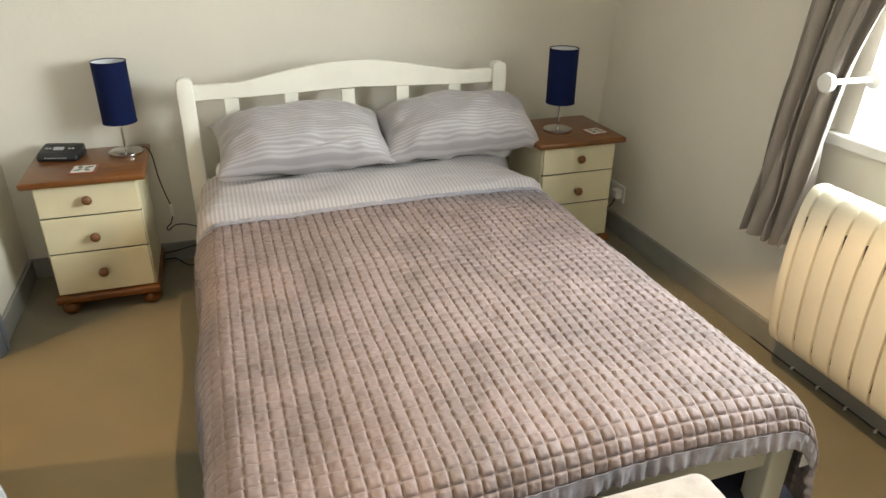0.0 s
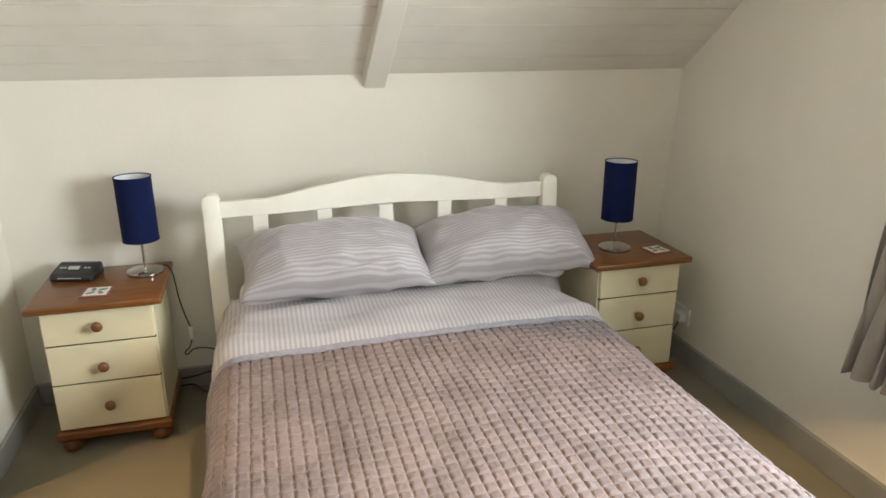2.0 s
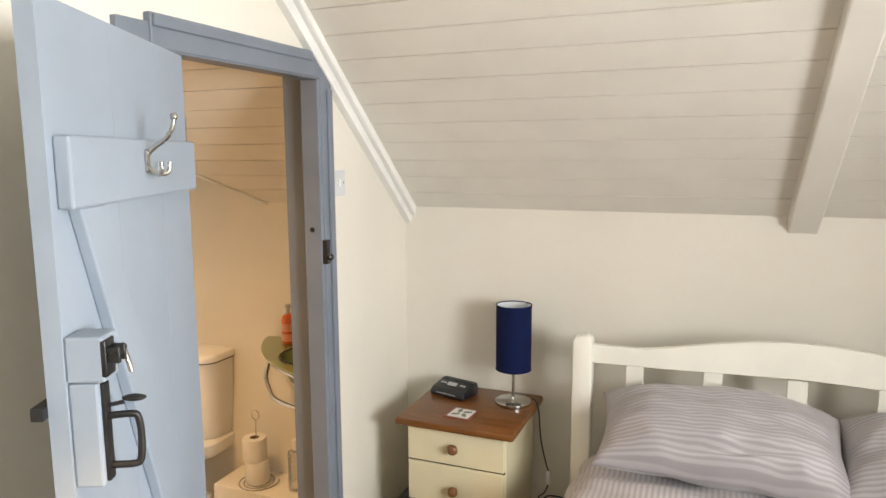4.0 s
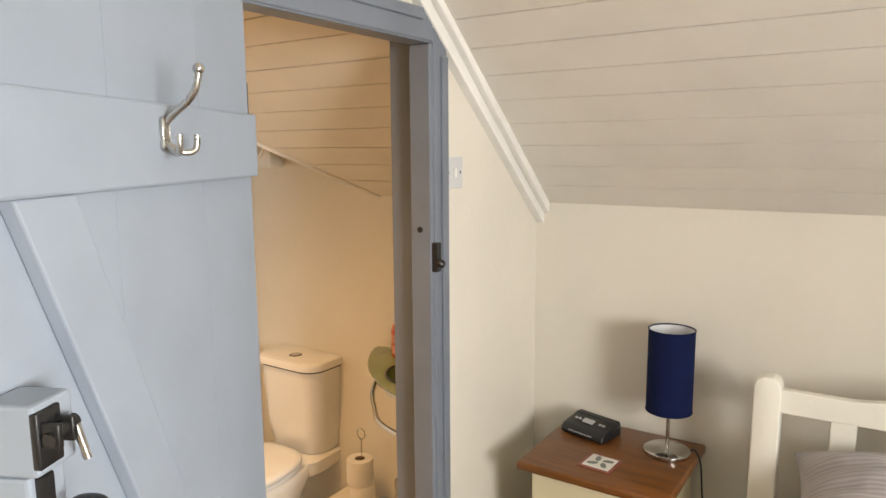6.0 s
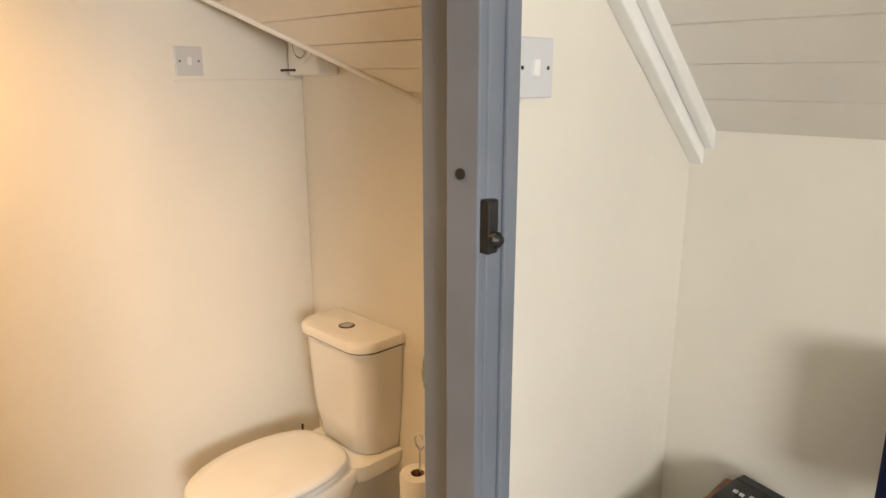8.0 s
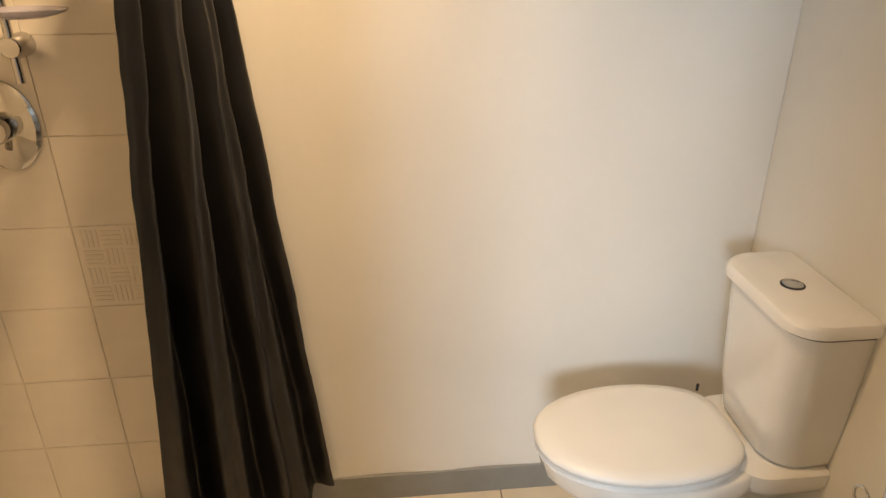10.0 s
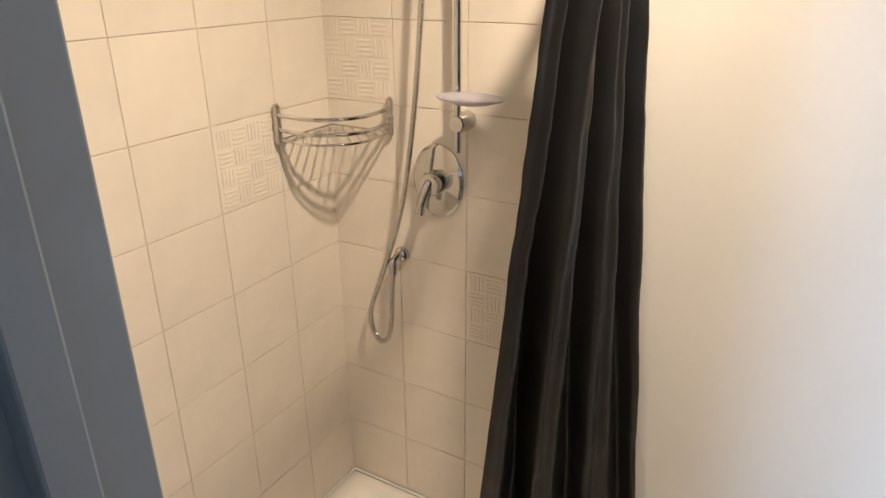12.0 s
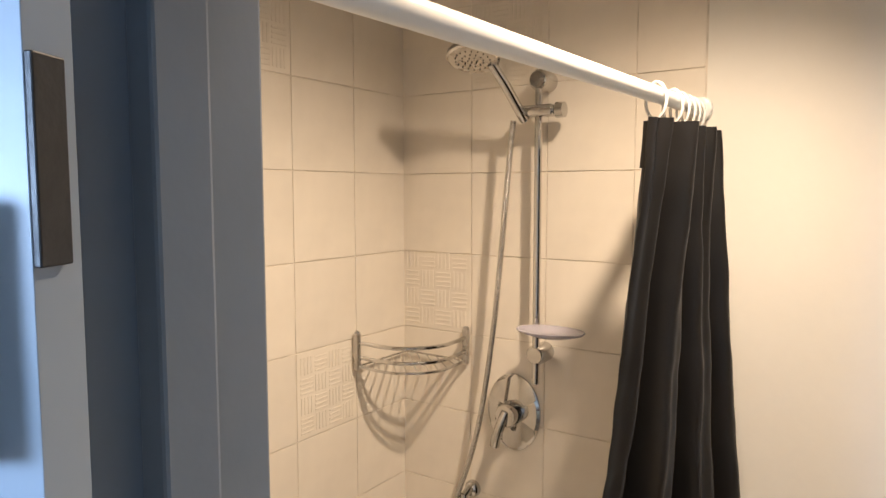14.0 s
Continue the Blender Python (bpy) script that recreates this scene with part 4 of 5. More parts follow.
def pan(w, back, front, k=28):
    """Egg outline, square towards the back."""
    out = []
    L = front - back
    for q in range(k):
        a = 2 * math.pi * q / k
        c, s = math.cos(a), math.sin(a)
        yy = -(back + L * 0.46 - L * 0.54 * s) if s < 0 else -(back + L * 0.46 - L * 0.46 * s)
        ex = 0.55 if s > 0 else 0.9
        out.append((w / 2 * (1 if c >= 0 else -1) * abs(c) ** ex, yy))
    return out


part("bowl", loft([(0.000, pan(0.20, 0.16, 0.50)), (0.114, pan(0.19, 0.17, 0.49)), (0.250, pan(0.20, 0.16, 0.52)), (0.340, pan(0.28, 0.14, 0.59)), (0.409, pan(0.345, 0.12, 0.656)), (0.454, pan(0.355, 0.12, 0.668)), (0.460, pan(0.34, 0.13, 0.656))]), CERAMIC, t, smooth=60)
part("shelf", loft([(0.392, rounded(0.28, 0.28, 0.20)), (0.420, rounded(0.31, 0.31, 0.21)), (0.460, rounded(0.32, 0.32, 0.215)), (0.469, rounded(0.30, 0.30, 0.20))]), CERAMIC, t, smooth=50)
part("seat", loft([(0.462, pan(0.35, 0.185, 0.668)), (0.466, pan(0.362, 0.18, 0.675)), (0.474, pan(0.36, 0.18, 0.674)), (0.478, pan(0.35, 0.185, 0.668))]), WHITEPLASTIC, t, smooth=50)
part("lid", loft([(0.481, pan(0.355, 0.18, 0.671)), (0.486, pan(0.366, 0.175, 0.678)), (0.495, pan(0.366, 0.175, 0.678)), (0.503, pan(0.352, 0.182, 0.669)), (0.507, pan(0.30, 0.21, 0.62))]), WHITEPLASTIC, t, smooth=60)
part("pipe", tube([(0.06, -0.17, 0.17), (0.14, -0.16, 0.16), (0.20, -0.14, 0.16)], 0.05, 20), WHITEPLASTIC, t, "white soil pipe", 50)
part("pipe_collar", tube([(0.125, -0.163, 0.163), (0.145, -0.159, 0.162)], 0.058, 20), WHITEPLASTIC, t, smooth=50)
part("bolt", lathe([(0, 0), (0.004, 0), (0.004, 0.02), (0, 0.02)], 8, Matrix.Translation((-0.16, -0.19, 0.48))), BLACKPLASTIC, t)

# boxed-in pipes along the wall
BT = 0.035
setting("pipe_boxing", box(-0.885, -0.215, BF - 0.006, WX - 0.002, -0.004, BT, 0.004), BATH_PAINT, "cream painted pipe boxing along the wall")

# spare paper rolls on a wire stand
t = thing("toilet_roll_stand", "chrome wire stand holding two stacked paper rolls", "toilet roll holder", pose(-0.705, -0.125, BT))
spiral = [((0.05 + 0.032 * a / 9.4) * math.cos(a), (0.05 + 0.032 * a / 9.4) * math.sin(a), 0.004) for a in np.linspace(0, 2 * math.pi * 2.1, 70)]
part("base", tube(spiral, 0.0035, 8), CHROME, t, smooth=60)
part("rod", tube([(0, 0, 0.0), (0, 0, 0.30)], 0.003, 8), CHROME, t, smooth=60)
part("cross_wire", tube([(0, 0, 0.004), (0.05, 0, 0.004)], 0.003, 8), CHROME, t, smooth=60)
part("loop", tube([(0.020 * math.sin(a), 0.0, 0.322 - 0.022 * math.cos(a)) for a in np.linspace(0, 2 * math.pi, 28, endpoint=False)], 0.003, 8, True), CHROME, t, smooth=60)


def roll(m):
    r = thing("toilet_roll", "white toilet paper roll stacked on a wire stand", "toilet roll", m, "toilet rolls")
    part("paper", lathe([(0.021, 0.0), (0.052, 0.0), (0.054, 0.006), (0.054, 0.098), (0.052, 0.104), (0.021, 0.104)], 36, caps=False), PAPER, r, smooth=50)
    part("core", lathe([(0.021, 0.001), (0.021, 0.103), (0.0195, 0.103), (0.0195, 0.001)], 24, caps=False), CARD, r, "brown card core", 50)
    return r


roll(pose(-0.705, -0.125, BT + 0.008))
roll(pose(-0.712, -0.128, BT + 0.113))

# corner basin of green glass, its front edge a wide arc between the two walls
BZ = 0.70
t = thing("wash_basin", "green glass corner wash basin with chrome towel rail", "wash basin", pose(0, 0, BZ))


def basin_edge(a, inset=0.0):
    """Distance from the bowl's middle to the plate's edge, in the direction a."""
    hx, hy = -0.33, -0.20
    c, sn = math.cos(a), math.sin(a)
    far = []
    if sn > 1e-6:
        far.append((-0.010 - inset - hy) / sn)
    if c > 1e-6:
        far.append((WX - 0.008 - inset - hx) / c)
    ox, oy, r = hx + 0.03, hy - 0.25, 0.725 - inset
    bq = ox * c + oy * sn
    far.append(-bq + math.sqrt(max(0.0, bq * bq - ox * ox - oy * oy + r * r)))
    m4 = sum(f ** -14 for f in far) ** (-1 / 14)
    return m4


def basin_ring(k, z, hole=None, inset=0.0):
    out = []
    for q in range(96):
        a = 2 * math.pi * q / 96
        d = hole if hole is not None else basin_edge(a, inset)
        out.append((-0.33 + d * math.cos(a), -0.20 + d * math.sin(a)))
    return (z, out)


bm = loft([basin_ring(0, -0.128, 0.03), basin_ring(0, -0.098, 0.105), basin_ring(0, -0.03, 0.135), basin_ring(0, -0.014, 0.14), basin_ring(0, -0.012, None, 0.004), basin_ring(0, -0.004, None), basin_ring(0, 0.0, None, 0.003),
           basin_ring(0, 0.0, 0.140), basin_ring(0, -0.03, 0.128), basin_ring(0, -0.085, 0.09), basin_ring(0, -0.112, 0.03)])
part("bowl", bm, GLASSGREEN, t, smooth=35)
part("rim_ring", tube([(-0.33 + 0.142 * math.cos(a), -0.20 + 0.142 * math.sin(a), 0.002) for a in np.linspace(0, 2 * math.pi, 48, endpoint=False)], 0.004, 8, True), BLACKPLASTIC, t, smooth=60)
arc = [(-0.03 + 0.70 * math.cos(a), 0.25 + 0.70 * math.sin(a), -0.026) for a in np.linspace(math.radians(204), math.radians(262), 24)]
part("support_rail", tube(arc, 0.009, 10), CHROME, t, "chrome support rail", 60)
arc = smoothed([(-0.60, -0.10, -0.03), (-0.605, -0.13, -0.07), (-0.585, -0.19, -0.125), (-0.52, -0.26, -0.145), (-0.42, -0.355, -0.15), (-0.28, -0.41, -0.15), (-0.12, -0.44, -0.15)], 8)
part("towel_rail", tube(arc, 0.009, 12), CHROME, t, "curved chrome towel rail", 60)
part("waste", lathe([(0, 0), (0.022, 0), (0.022, -0.20), (0.035, -0.21), (0.035, -0.28), (0, -0.28)], 24, Matrix.Translation((-0.33, -0.20, -0.125))), CHROME, t, smooth=40)
t = thing("soap_dispenser", "orange liquid soap dispenser with pump on the basin", "soap bottle", pose(-0.535, -0.085, BZ + 0.001))
part("bottle", lathe([(0, 0), (0.027, 0), (0.030, 0.006), (0.030, 0.10), (0.024, 0.122), (0.012, 0.132), (0, 0.132)], 28), ORANGE, t, smooth=50)
part("label_band", lathe([(0.0305, 0.012), (0.0305, 0.045)], 28, caps=False), PINKLABEL, t, smooth=50)
part("label_band", lathe([(0.0305, 0.055), (0.0305, 0.09)], 28, caps=False), PINKLABEL, t, smooth=50)
part("pump", lathe([(0, 0.13), (0.010, 0.13), (0.010, 0.155), (0.013, 0.156), (0.013, 0.172), (0, 0.174)], 20), BUTTONGREY, t, smooth=40)
t = thing("mouthwash_bottle", "blue-green toiletry bottle standing on the basin", "bottle", pose(-0.455, -0.045, BZ + 0.001))
part("bottle", lathe([(0, 0), (0.028, 0), (0.030, 0.005), (0.030, 0.085), (0.016, 0.10), (0.016, 0.118), (0, 0.118)], 24), BRIGHT, t, smooth=50)
t = thing("spray_bottle", "clear plastic bottle standing on the pipe boxing", "bottle", pose(-0.50, -0.12, BT))
part("bottle", box(-0.026, -0.03, 0.0, 0.026, 0.03, 0.19, 0.012, 3), CLEARP, t, smooth=50)
part("neck", lathe([(0, 0.188), (0.013, 0.188), (0.014, 0.235), (0, 0.235)], 18), WHITEPLASTIC, t, smooth=40)
t = thing("cleaner_bottle", "white cleaner bottle with red cap on boxing", "bottle", pose(-0.43, -0.12, BT))
part("bottle", box(-0.028, -0.03, 0.0, 0.028, 0.03, 0.20, 0.014, 3), WHITEPLASTIC, t, smooth=50)
part("cap", lathe([(0, 0.198), (0.016, 0.198), (0.012, 0.24), (0, 0.245)], 18), RED, t, "red cap", 40)
t = thing("waste_bin", "small black bathroom bin on the floor", "bin", pose(-0.50, -0.36, BF))
part("body", lathe([(0, 0), (0.085, 0), (0.10, 0.24), (0.095, 0.26), (0, 0.275)], 32), BLACKPLASTIC, t, smooth=50)

# extractor fan, isolator switch
t = thing("extractor_fan", "white square extractor fan high on the wall", "extractor fan", pose(-1.29, -0.004, 1.505))
part("body", box(-0.085, -0.085, -0.085, 0.085, 0.0, 0.085, 0.008), WHITEPLASTIC, t)
part("grille", lathe([(0.04, 0), (0.058, 0), (0.058, 0.006), (0.052, 0.009), (0.042, 0.006)], 32, Matrix.Translation((0, -0.085, 0.01)) @ pose(0, 0, 0, 90, 0, 0), caps=False), WHITEPLASTIC, t, smooth=50)
# near-black disc gives the slot round the hub its shade
part("grille_gap_shade", lathe([(0, 0), (0.050, 0), (0.050, 0.0015), (0, 0.0015)], 32, Matrix.Translation((0, -0.085, 0.01)) @ pose(0, 0, 0, 90, 0, 0)), GAPSHADE_SCREW, t)
part("hub", lathe([(0, 0), (0.040, 0), (0.038, 0.007), (0, 0.009)], 32, Matrix.Translation((0, -0.085, 0.01)) @ pose(0, 0, 0, 90, 0, 0)), WHITEPLASTIC, t, smooth=50)
part("marking", box(WX, -0.0862, -0.072, -0.04, -0.0845, -0.064), BLACKPLASTIC, t)
light_switch(pose(BW, -0.405, 1.462, 0, 0, 90), "white isolator switch for the extractor fan", "isolator_switch")
# ceiling lamp of the bathroom
t = thing("bathroom_downlight_fitting", "round chrome downlight in the bathroom ceiling", "ceiling light", pose(-0.80, -1.18, roof(-1.18), -40.4, 0, 0))
part("ring", lathe([(0.034, 0.0), (0.034, -0.006), (0.048, -0.006), (0.048, 0.0)], 28, caps=False), CHROME, t, smooth=40)

# ---- shower ----
t = thing("shower_tray", "white acrylic shower tray with a raised lip", "shower tray")
x0, x1, y0, y1, lip = BW + 0.012, WX - 0.007, BS + 0.012, -1.45, BF + 0.055


def tray_ring(inset, r, z):
    a, b, c, d = x0 + inset, x1 - inset, y0 + inset, y1 - inset
    out = []
    for cx, cy, s in ((b - r, d - r, 0), (a + r, d - r, 1), (a + r, c + r, 2), (b - r, c + r, 3)):
        for q in range(7):
            ang = (s + q / 6) * math.pi / 2
            out.append((cx + r * math.cos(ang), cy + r * math.sin(ang)))
    return (z, out)


part("tray", loft([tray_ring(0, 0.01, BF - 0.006), tray_ring(0, 0.01, lip - 0.006), tray_ring(0.006, 0.01, lip), tray_ring(0.05, 0.05, lip), tray_ring(0.062, 0.06, lip - 0.008), tray_ring(0.085, 0.08, lip - 0.05), tray_ring(0.12, 0.09, lip - 0.058)]), ACRYLIC, t, smooth=50)
part("waste", lathe([(0, 0), (0.045, 0), (0.04, 0.005), (0, 0.006)], 28, Matrix.Translation((-0.75, -1.85, lip - 0.058))), CHROME, t, smooth=40)
# silicone bead
setting("sealant", tube([(BW + 0.012, -1.45, lip + 0.002), (BW + 0.012, BS + 0.012, lip + 0.002), (WX - 0.012, BS + 0.012, lip + 0.002)], 0.006, 8), WHITEPLASTIC, "white sealant bead round the tray", 60)

FX = BW + 0.0066   # tile face of the west wall
rod = thing("shower_rail", "white shower curtain rail across the alcove", "curtain rail")
part("rail", tube([(FX, -1.412, 1.742), (WX, -1.412, 1.719)], 0.0155, 20), WHITEPLASTIC, rod, smooth=60)
part("flange", lathe([(0, 0), (0.028, 0), (0.026, 0.012), (0.018, 0.016), (0, 0.016)], 24, Matrix.Translation((FX, -1.412, 1.742)) @ pose(0, 0, 0, 0, 90, 0)), WHITEPLASTIC, rod, smooth=50)
part("flange", lathe([(0, 0), (0.028, 0), (0.026, 0.012), (0.018, 0.016), (0, 0.016)], 24, Matrix.Translation((WX, -1.412, 1.719)) @ pose(0, 0, 0, 0, -90, 0)), WHITEPLASTIC, rod, smooth=50)

# curtain bunched against the wall
def bath_curtain_at(u, v):
    top = Vector((-1.032 - 0.373 * u, -1.408 + 0.035 * u, 1.69))
    low = Vector((-1.135 - 0.255 * u, -1.622 + 0.412 * u, -0.17))
    p = top.lerp(low, v ** 0.9)
    blend = v * v * (3 - 2 * v)
    across = Vector((0, 1, 0)).lerp(Vector((0.84, 0.55, 0)), min(1, 0.15 + blend)).normalized()
    ph = 2 * math.pi * (3.1 * u + 0.10 * math.sin(2.5 * v + 2 * u))
    gather = math.exp(-v * 9)
    wave = (math.sin(ph) + 0.16 * math.sin(3 * ph + 1.1 + 0.6 * v)) * (1 + 0.3 * math.sin(7 * u)) + 0.30 * math.sin(2 * ph + 0.8 + v) + gather * 0.5 * math.sin(2.6 * ph + 1)
    env = min(1.0, 5 * u + 0.1, 6 * (1 - u) + 0.15)
    crease = (0.009 + 0.05 * max(0, v - 0.86)) * noise.noise(Vector((u * 5, v * 9, 3))) + 0.0025 * noise.noise(Vector((u * 14, v * 40, 6)))
    q = p + across * ((0.032 + 0.016 * v) * wave * env + crease)
    q.x = max(q.x, FX + 0.006 + 0.004 * u)
    return q


ob = part("shower_curtain", sheet(150, 110, bath_curtain_at, thick=0.0015), BLACKFABRIC, smooth=80)
tagged(ob, "black fabric shower curtain bunched against the wall", "shower curtain")


def header_at(u, v):
    p = bath_curtain_at(u, 0.034 * v)
    q = bath_curtain_at(min(1.0, u + 0.004), 0.034 * v) - bath_curtain_at(max(0.0, u - 0.004), 0.034 * v)
    out = Vector((q.y, -q.x, 0)).normalized()
    return p - out * 0.0008


part("header_band", sheet(150, 4, header_at, thick=-0.0032), BLACKFABRIC, ob, smooth=80)
for k, x in enumerate((-1.09, -1.20, -1.25, -1.30, -1.34, -1.38)):
    ob = tagged(part("curtain_ring", tube([(x + 0.006 * math.sin(a), -1.412 + 0.021 * math.sin(a), 1.725 + 0.034 * math.cos(a)) for a in np.linspace(0, 2 * math.pi, 24, endpoint=False)], 0.003, 8, True), WHITEPLASTIC, smooth=60),
                "white plastic ring holding the shower curtain", "curtain ring", "curtain rings")

# riser rail with hand shower
SY = -1.79
t = thing("shower_set", "chrome riser rail with hand shower and hose", "shower", pose(0, 0, 0))
RX = FX + 0.055
part("riser", tube([(RX, SY, 1.06), (RX, SY, 1.86)], 0.0095, 16), CHROME, t, smooth=60)
for z in (1.835, 1.135):
    part("wall_mount", lathe([(0, 0), (0.026, 0), (0.026, 0.058), (0.020, 0.066), (0, 0.066)], 24, Matrix.Translation((FX, SY, z)) @ pose(0, 0, 0, 0, 90, 0)), CHROME, t, smooth=40)
sl = part("slider", box(RX - 0.018, SY - 0.05, 1.742, RX + 0.026, SY + 0.05, 1.772, 0.011, 3), CHROME, t, "chrome height slider", 40)
part("slider_knob", lathe([(0, 0), (0.020, 0), (0.019, 0.02), (0, 0.022)], 20, Matrix.Translation((RX + 0.0, SY + 0.05, 1.757)) @ pose(0, 0, 0, -90, 0, 0)), CHROME, sl, smooth=40)
h0, h1 = Vector((RX + 0.03, SY - 0.035, 1.752)), Vector((RX + 0.13, SY - 0.062, 1.862))
hd = part("hand_shower", tube(smoothed([h0 - (h1 - h0) * 0.15, h0, h0.lerp(h1, 0.5) + Vector((0, 0, 0.004)), h1], 6), 0.0125, 14), CHROME, t, "chrome hand shower handle", 60)
face = Matrix.Translation(h1 + Vector((0.034, -0.030, 0.014))) @ (Vector((0.35, 0.10, -1.0)).to_track_quat("Z", "Y").to_matrix().to_4x4())
part("head", lathe([(0, -0.032), (0.02, -0.03), (0.056, -0.012), (0.064, 0.0), (0.064, 0.008), (0.057, 0.012)], 36, face, caps=False), CHROME, hd, smooth=40)
part("spray_plate", lathe([(0, 0.010), (0.058, 0.012)], 36, face, caps=False), STEEL, hd, "dark grey spray plate", 40)
bm = bmesh.new()
for r, n in ((0.012, 6), (0.026, 12), (0.042, 18)):
    for k in range(n):
        a = 2 * math.pi * k / n
        lathe([(0.002, 0), (0.0014, 0.0025), (0, 0.0025)], 6, face @ Matrix.Translation((r * math.cos(a), r * math.sin(a), 0.0115)), bm)
part("nozzle", bm, BLACKPLASTIC, hd)
SH = SY - 0.02
hose = smoothed([(RX + 0.03, SH - 0.035, 1.735), (RX + 0.025, SH - 0.05, 1.62), (RX + 0.02, SH - 0.075, 1.38), (RX + 0.015, SH - 0.105, 1.14), (RX + 0.01, SH - 0.155, 0.88), (RX, SH - 0.235, 0.66),
                 (RX, SH - 0.285, 0.53), (RX, SH - 0.288, 0.46), (RX, SH - 0.262, 0.415), (RX, SH - 0.228, 0.43), (RX, SH - 0.212, 0.50), (RX - 0.002, SH - 0.207, 0.60), (RX - 0.01, SH - 0.205, 0.665)], 8)
part("hose", tube(hose, 0.0075, 12), HOSE, t, "ribbed chrome hose", 60)
bm = lathe([(0, 0), (0.024, 0), (0.024, 0.010), (0.016, 0.022), (0, 0.024)], 24, Matrix.Translation((FX, SH - 0.20, 0.705)) @ pose(0, 0, 0, 0, 90, 0))
tube([(FX + 0.02, SH - 0.20, 0.71), (RX - 0.008, SH - 0.204, 0.70), (RX - 0.008, SH - 0.205, 0.655)], 0.012, 14, bm=bm)
part("outlet_elbow", bm, CHROME, t, smooth=50)
dish = Matrix.Translation((RX + 0.055, SY + 0.065, 1.212)) @ Matrix.Diagonal((0.75, 1.15, 1, 1))
part("soap_dish", lathe([(0, -0.012), (0.04, -0.012), (0.072, -0.002), (0.078, 0.004), (0.075, 0.006), (0.068, 0.0), (0.04, -0.008), (0, -0.008)], 36, dish), LILAC, t, "clear lilac plastic soap dish", 50)
# mixer valve
t = thing("shower_mixer", "chrome concealed shower mixer with oval plate", "mixer valve", pose(FX, SY - 0.090, 0.955))
part("plate", lathe([(0, 0.0), (0.080, 0.0), (0.080, 0.006), (0.072, 0.011), (0.0, 0.012)], 48, pose(0, 0, 0, 0, 90, 0) @ Matrix.Diagonal((1.32, 1.0, 1, 1))), CHROME, t, "oval chrome plate", 30)
part("body", lathe([(0, 0.01), (0.034, 0.01), (0.033, 0.045), (0.028, 0.055), (0, 0.058)], 32, pose(0, 0, 0, 0, 90, 0)), CHROME, t, smooth=40)
part("lever", tube(smoothed([(0.05, 0, 0.01), (0.062, -0.008, -0.02), (0.066, -0.02, -0.06), (0.062, -0.026, -0.082)], 6), 0.013, 14), CHROME, t, "chrome lever", 60)

# corner basket
t = thing("corner_basket", "chrome wire corner basket on the tiles", "shower basket", pose(0, 0, 0))
CX, CY = FX, BS + 0.012
A, B = Vector((CX + 0.012, CY + 0.222, 0)), Vector((CX + 0.235, CY + 0.012, 0))


def bow(z, out=0.085, r=0.0):
    mid = (A + B) / 2 + Vector((1, 1, 0)).normalized() * out
    p1, p2 = A.lerp(mid, 0.62) + Vector((0.03, 0.03, 0)), B.lerp(mid, 0.62) + Vector((0.03, 0.03, 0))
    return [p + Vector((0, 0, z)) for p in smoothed([A, p1, p2, B], 8)]


for z in (1.145, 1.105):
    part("band", tube(bow(z), 0.0055, 8), CHROME, t, smooth=50)
rimw = bow(1.078)
part("rim", tube(rimw, 0.004, 8), CHROME, t, smooth=50)
for p in (A, B):
    part("post", box(p.x - 0.008, p.y - 0.008, 1.068, p.x + 0.008, p.y + 0.008, 1.17, 0.003), STEEL, t)
    part("screw_cap", lathe([(0, 0), (0.008, 0), (0.007, 0.006), (0, 0.008)], 14, Matrix.Translation((p.x, p.y, 1.17))), STEEL, t, smooth=50)
corner = Vector((CX + 0.01, CY + 0.01, 1.078))
part("back_wire", tube([A + Vector((0, 0, 1.078)), corner, B + Vector((0, 0, 1.078))], 0.003, 8), CHROME, t, smooth=50)
for k in range(1, 12):
    f = k / 12
    p = rimw[int(f * (len(rimw) - 1))]
    q2 = A.lerp(corner, f * 2) if f < 0.5 else corner.lerp(B, f * 2 - 1)
    part("wire", tube([p, (q2.x, q2.y, 1.078)], 0.002, 6), CHROME, t, smooth=50)


# ---- tiles ----
T = 0.2275
TZ = 1.38


def tile_mesh(w, h, woven=False):
    """A wall tile lying in x, z with its face towards -y; woven: raised basket pattern."""
    g = 0.0011
    bm = box(g, -0.0026, g, w - g, 0.0, h - g, 0.0009, 1)
    if woven:
        n = 4
        c = (w - 0.02) / n
        for i in range(n):
            for j in range(n):
                for k in range(4):
                    o = 0.004 + k * (c - 0.004) / 4
                    x, z = 0.01 + i * c, 0.01 + j * c
                    if (i + j) % 2:
                        box(x + o, -0.0040, z + 0.003, x + o + 0.006, -0.0024, z + c - 0.003, 0.001, 1, bm)
                    else:
                        box(x + 0.003, -0.0040, z + o, x + c - 0.003, -0.0024, z + o + 0.006, 0.001, 1, bm)
    me = bpy.data.meshes.new("tile")
    bm.to_mesh(me)
    bm.free()
    me.materials.append(TILE)
    return me


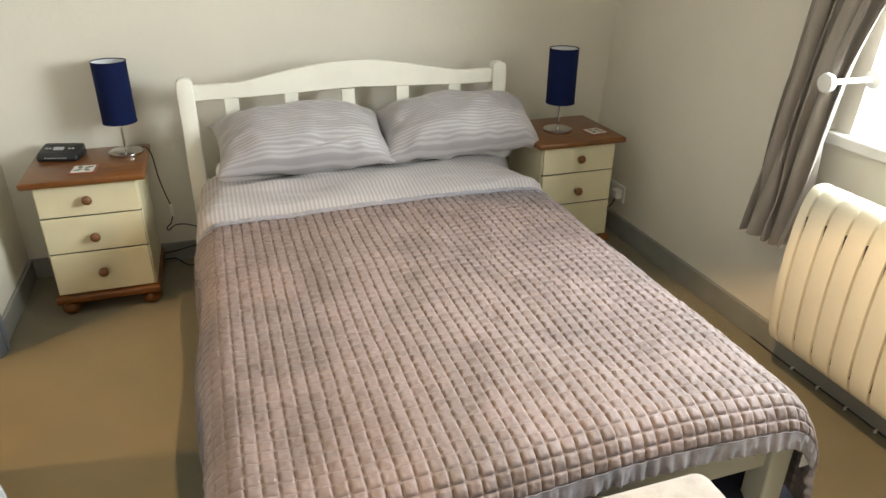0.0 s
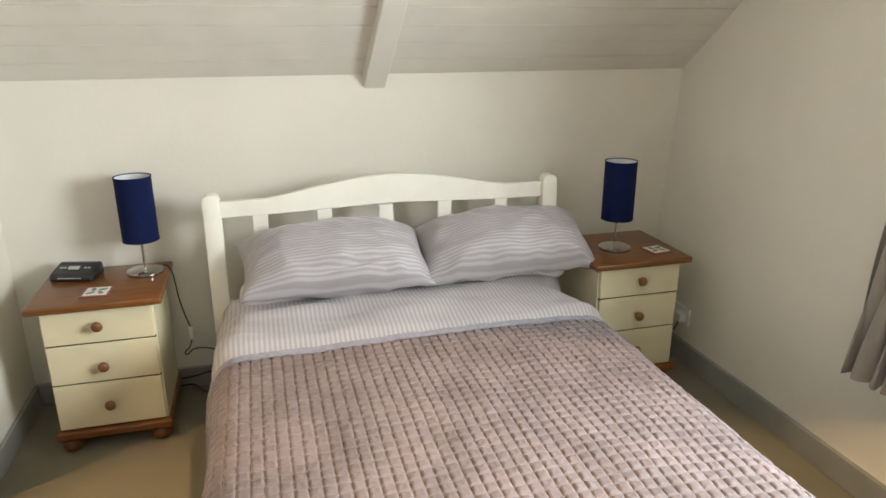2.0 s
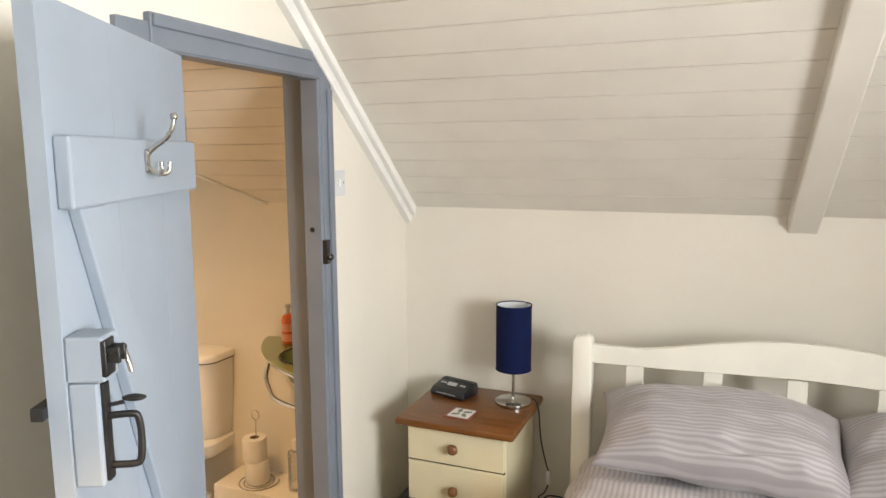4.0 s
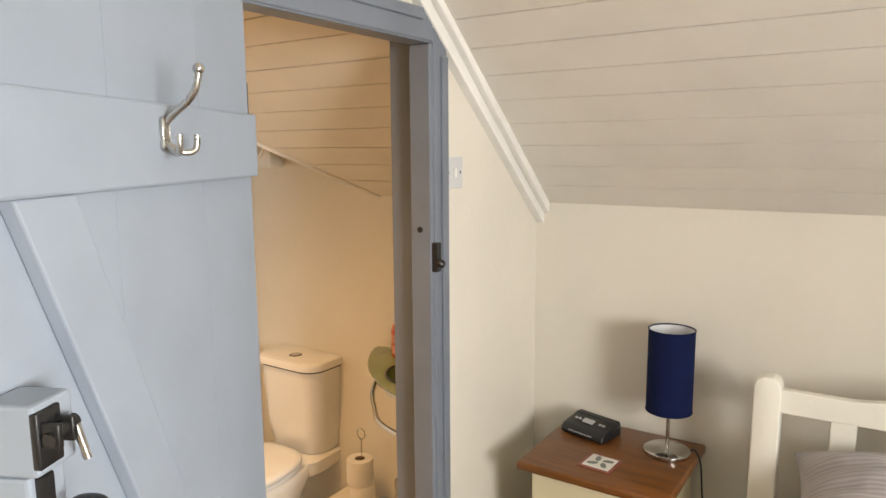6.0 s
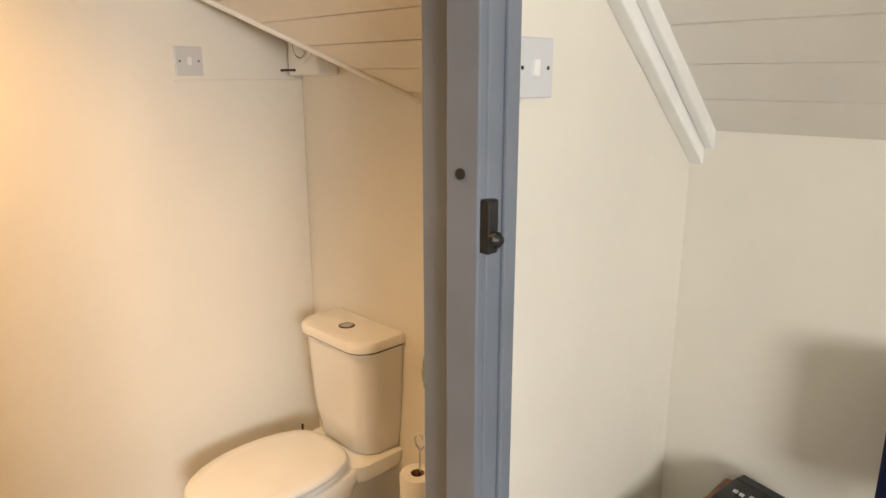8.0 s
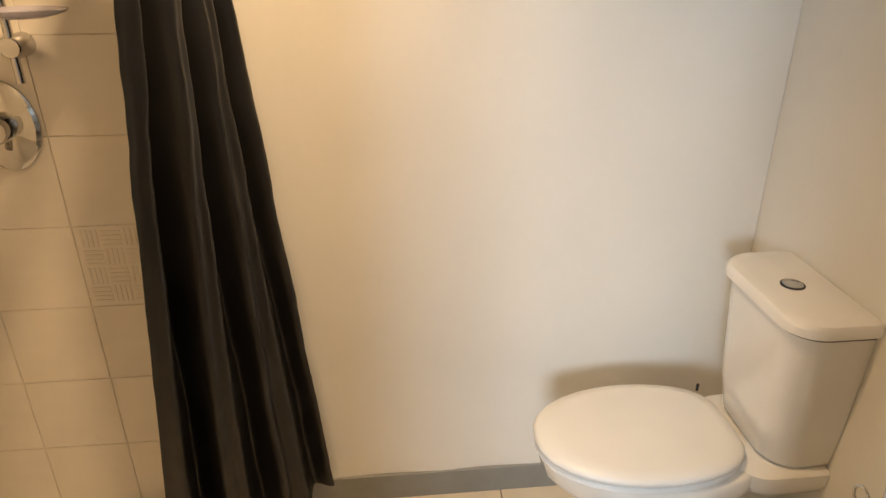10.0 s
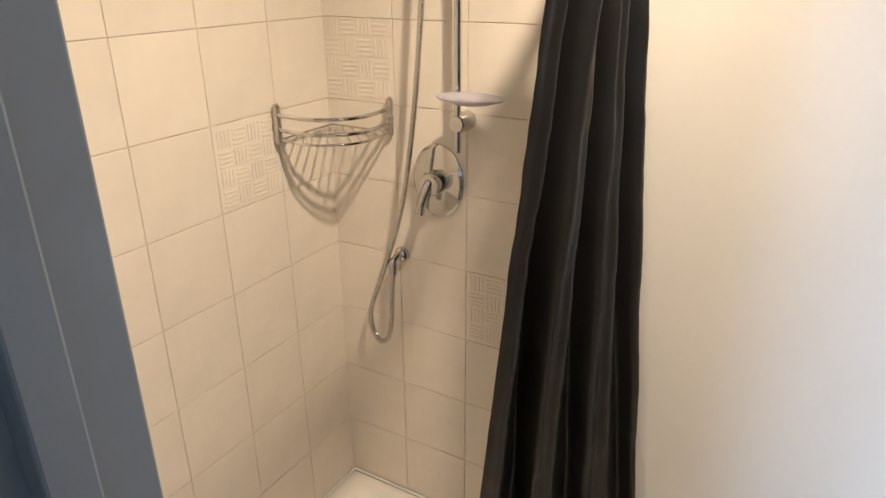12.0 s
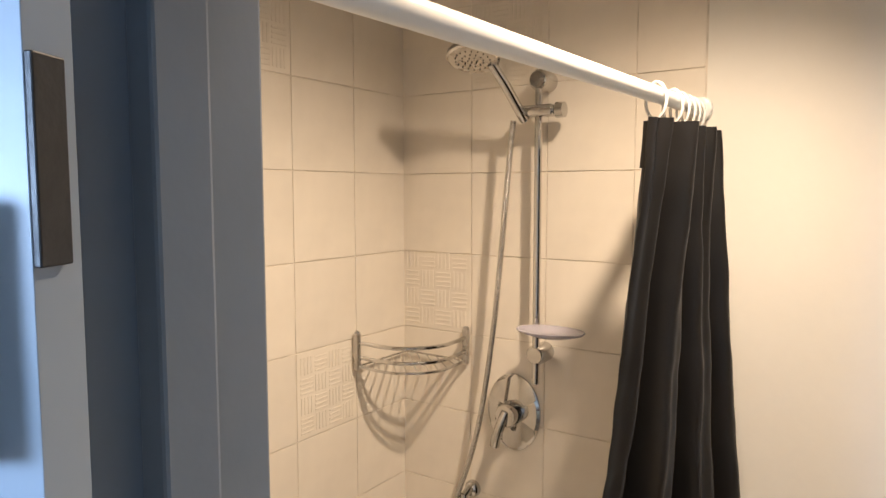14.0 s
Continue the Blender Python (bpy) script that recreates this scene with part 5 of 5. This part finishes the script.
def lay(parent, m, cols, rows, woven):
    """Tiles on a backing: cols are joint positions along the wall, rows heights."""
    cache = {}
    for i in range(len(cols) - 1):
        for j in range(len(rows) - 1):
            key = (round(cols[i + 1] - cols[i], 4), round(rows[j + 1] - rows[j], 4), (i, j) in woven)
            if key not in cache:
                cache[key] = tile_mesh(*key)
            ob = new("tile", cache[key])
            ob.parent = parent
            ob.matrix_local = m @ Matrix.Translation((cols[i], 0, rows[j]))


rows = [BF + 0.055] + [TZ + T * k for k in range(-6, 4)] + [COLLAR]
# west shower wall: along it x runs north from the corner
back = tagged(part("shower_tiling_west", box(BW, BS, BF, BW + 0.004, -1.40, COLLAR), GROUT), "cream wall tiles with grey grout round the shower", kind="structure")
lay(back, Matrix.Translation((BW + 0.004, BS, 0)) @ pose(0, 0, 0, 0, 0, 90), [0.0, 0.244, 0.474, 0.704, 0.862], rows, {(0, 6), (2, 3), (1, 9)})
back = tagged(part("shower_tiling_south", box(BW, BS, BF, WX, BS + 0.004, COLLAR), GROUT), "cream wall tiles with grey grout round the shower", kind="structure")
cols = [0.0, 0.226, 0.452, 0.68, 0.908, 1.136, WX - BW - 0.012]
# this wall faces north, so its tiles are turned about
lay(back, Matrix.Translation((WX, BS + 0.004, 0)) @ pose(0, 0, 0, 0, 0, 180), [0.0] + sorted(WX - BW - c for c in cols[:-1]), rows, {(4, 5), (3, 9)})

# bathroom floor tiles
def floor_tile(w, d):
    bm = box(0.002, 0.002, -0.006, w - 0.002, d - 0.002, 0.0, 0.001, 1)
    me = bpy.data.meshes.new("floor_tile")
    bm.to_mesh(me)
    bm.free()
    me.materials.append(FLOORTILE)
    return me


fl = bpy.data.objects["floor_bathroom"]
sizes = {}
xs, ys = [BW + 0.001, -1.06, -0.69, -0.32, WX - 0.0005], [-1.43, -1.06, -0.69, -0.32, -0.001]
for i in range(len(xs) - 1):
    for j in range(len(ys) - 1):
        key = (round(xs[i + 1] - xs[i], 3), round(ys[j + 1] - ys[j], 3))
        if key not in sizes:
            sizes[key] = floor_tile(*key)
        ob = new("floor_tile", sizes[key])
        ob.parent = fl
        ob.matrix_local = Matrix.Translation((xs[i], ys[j], BF))
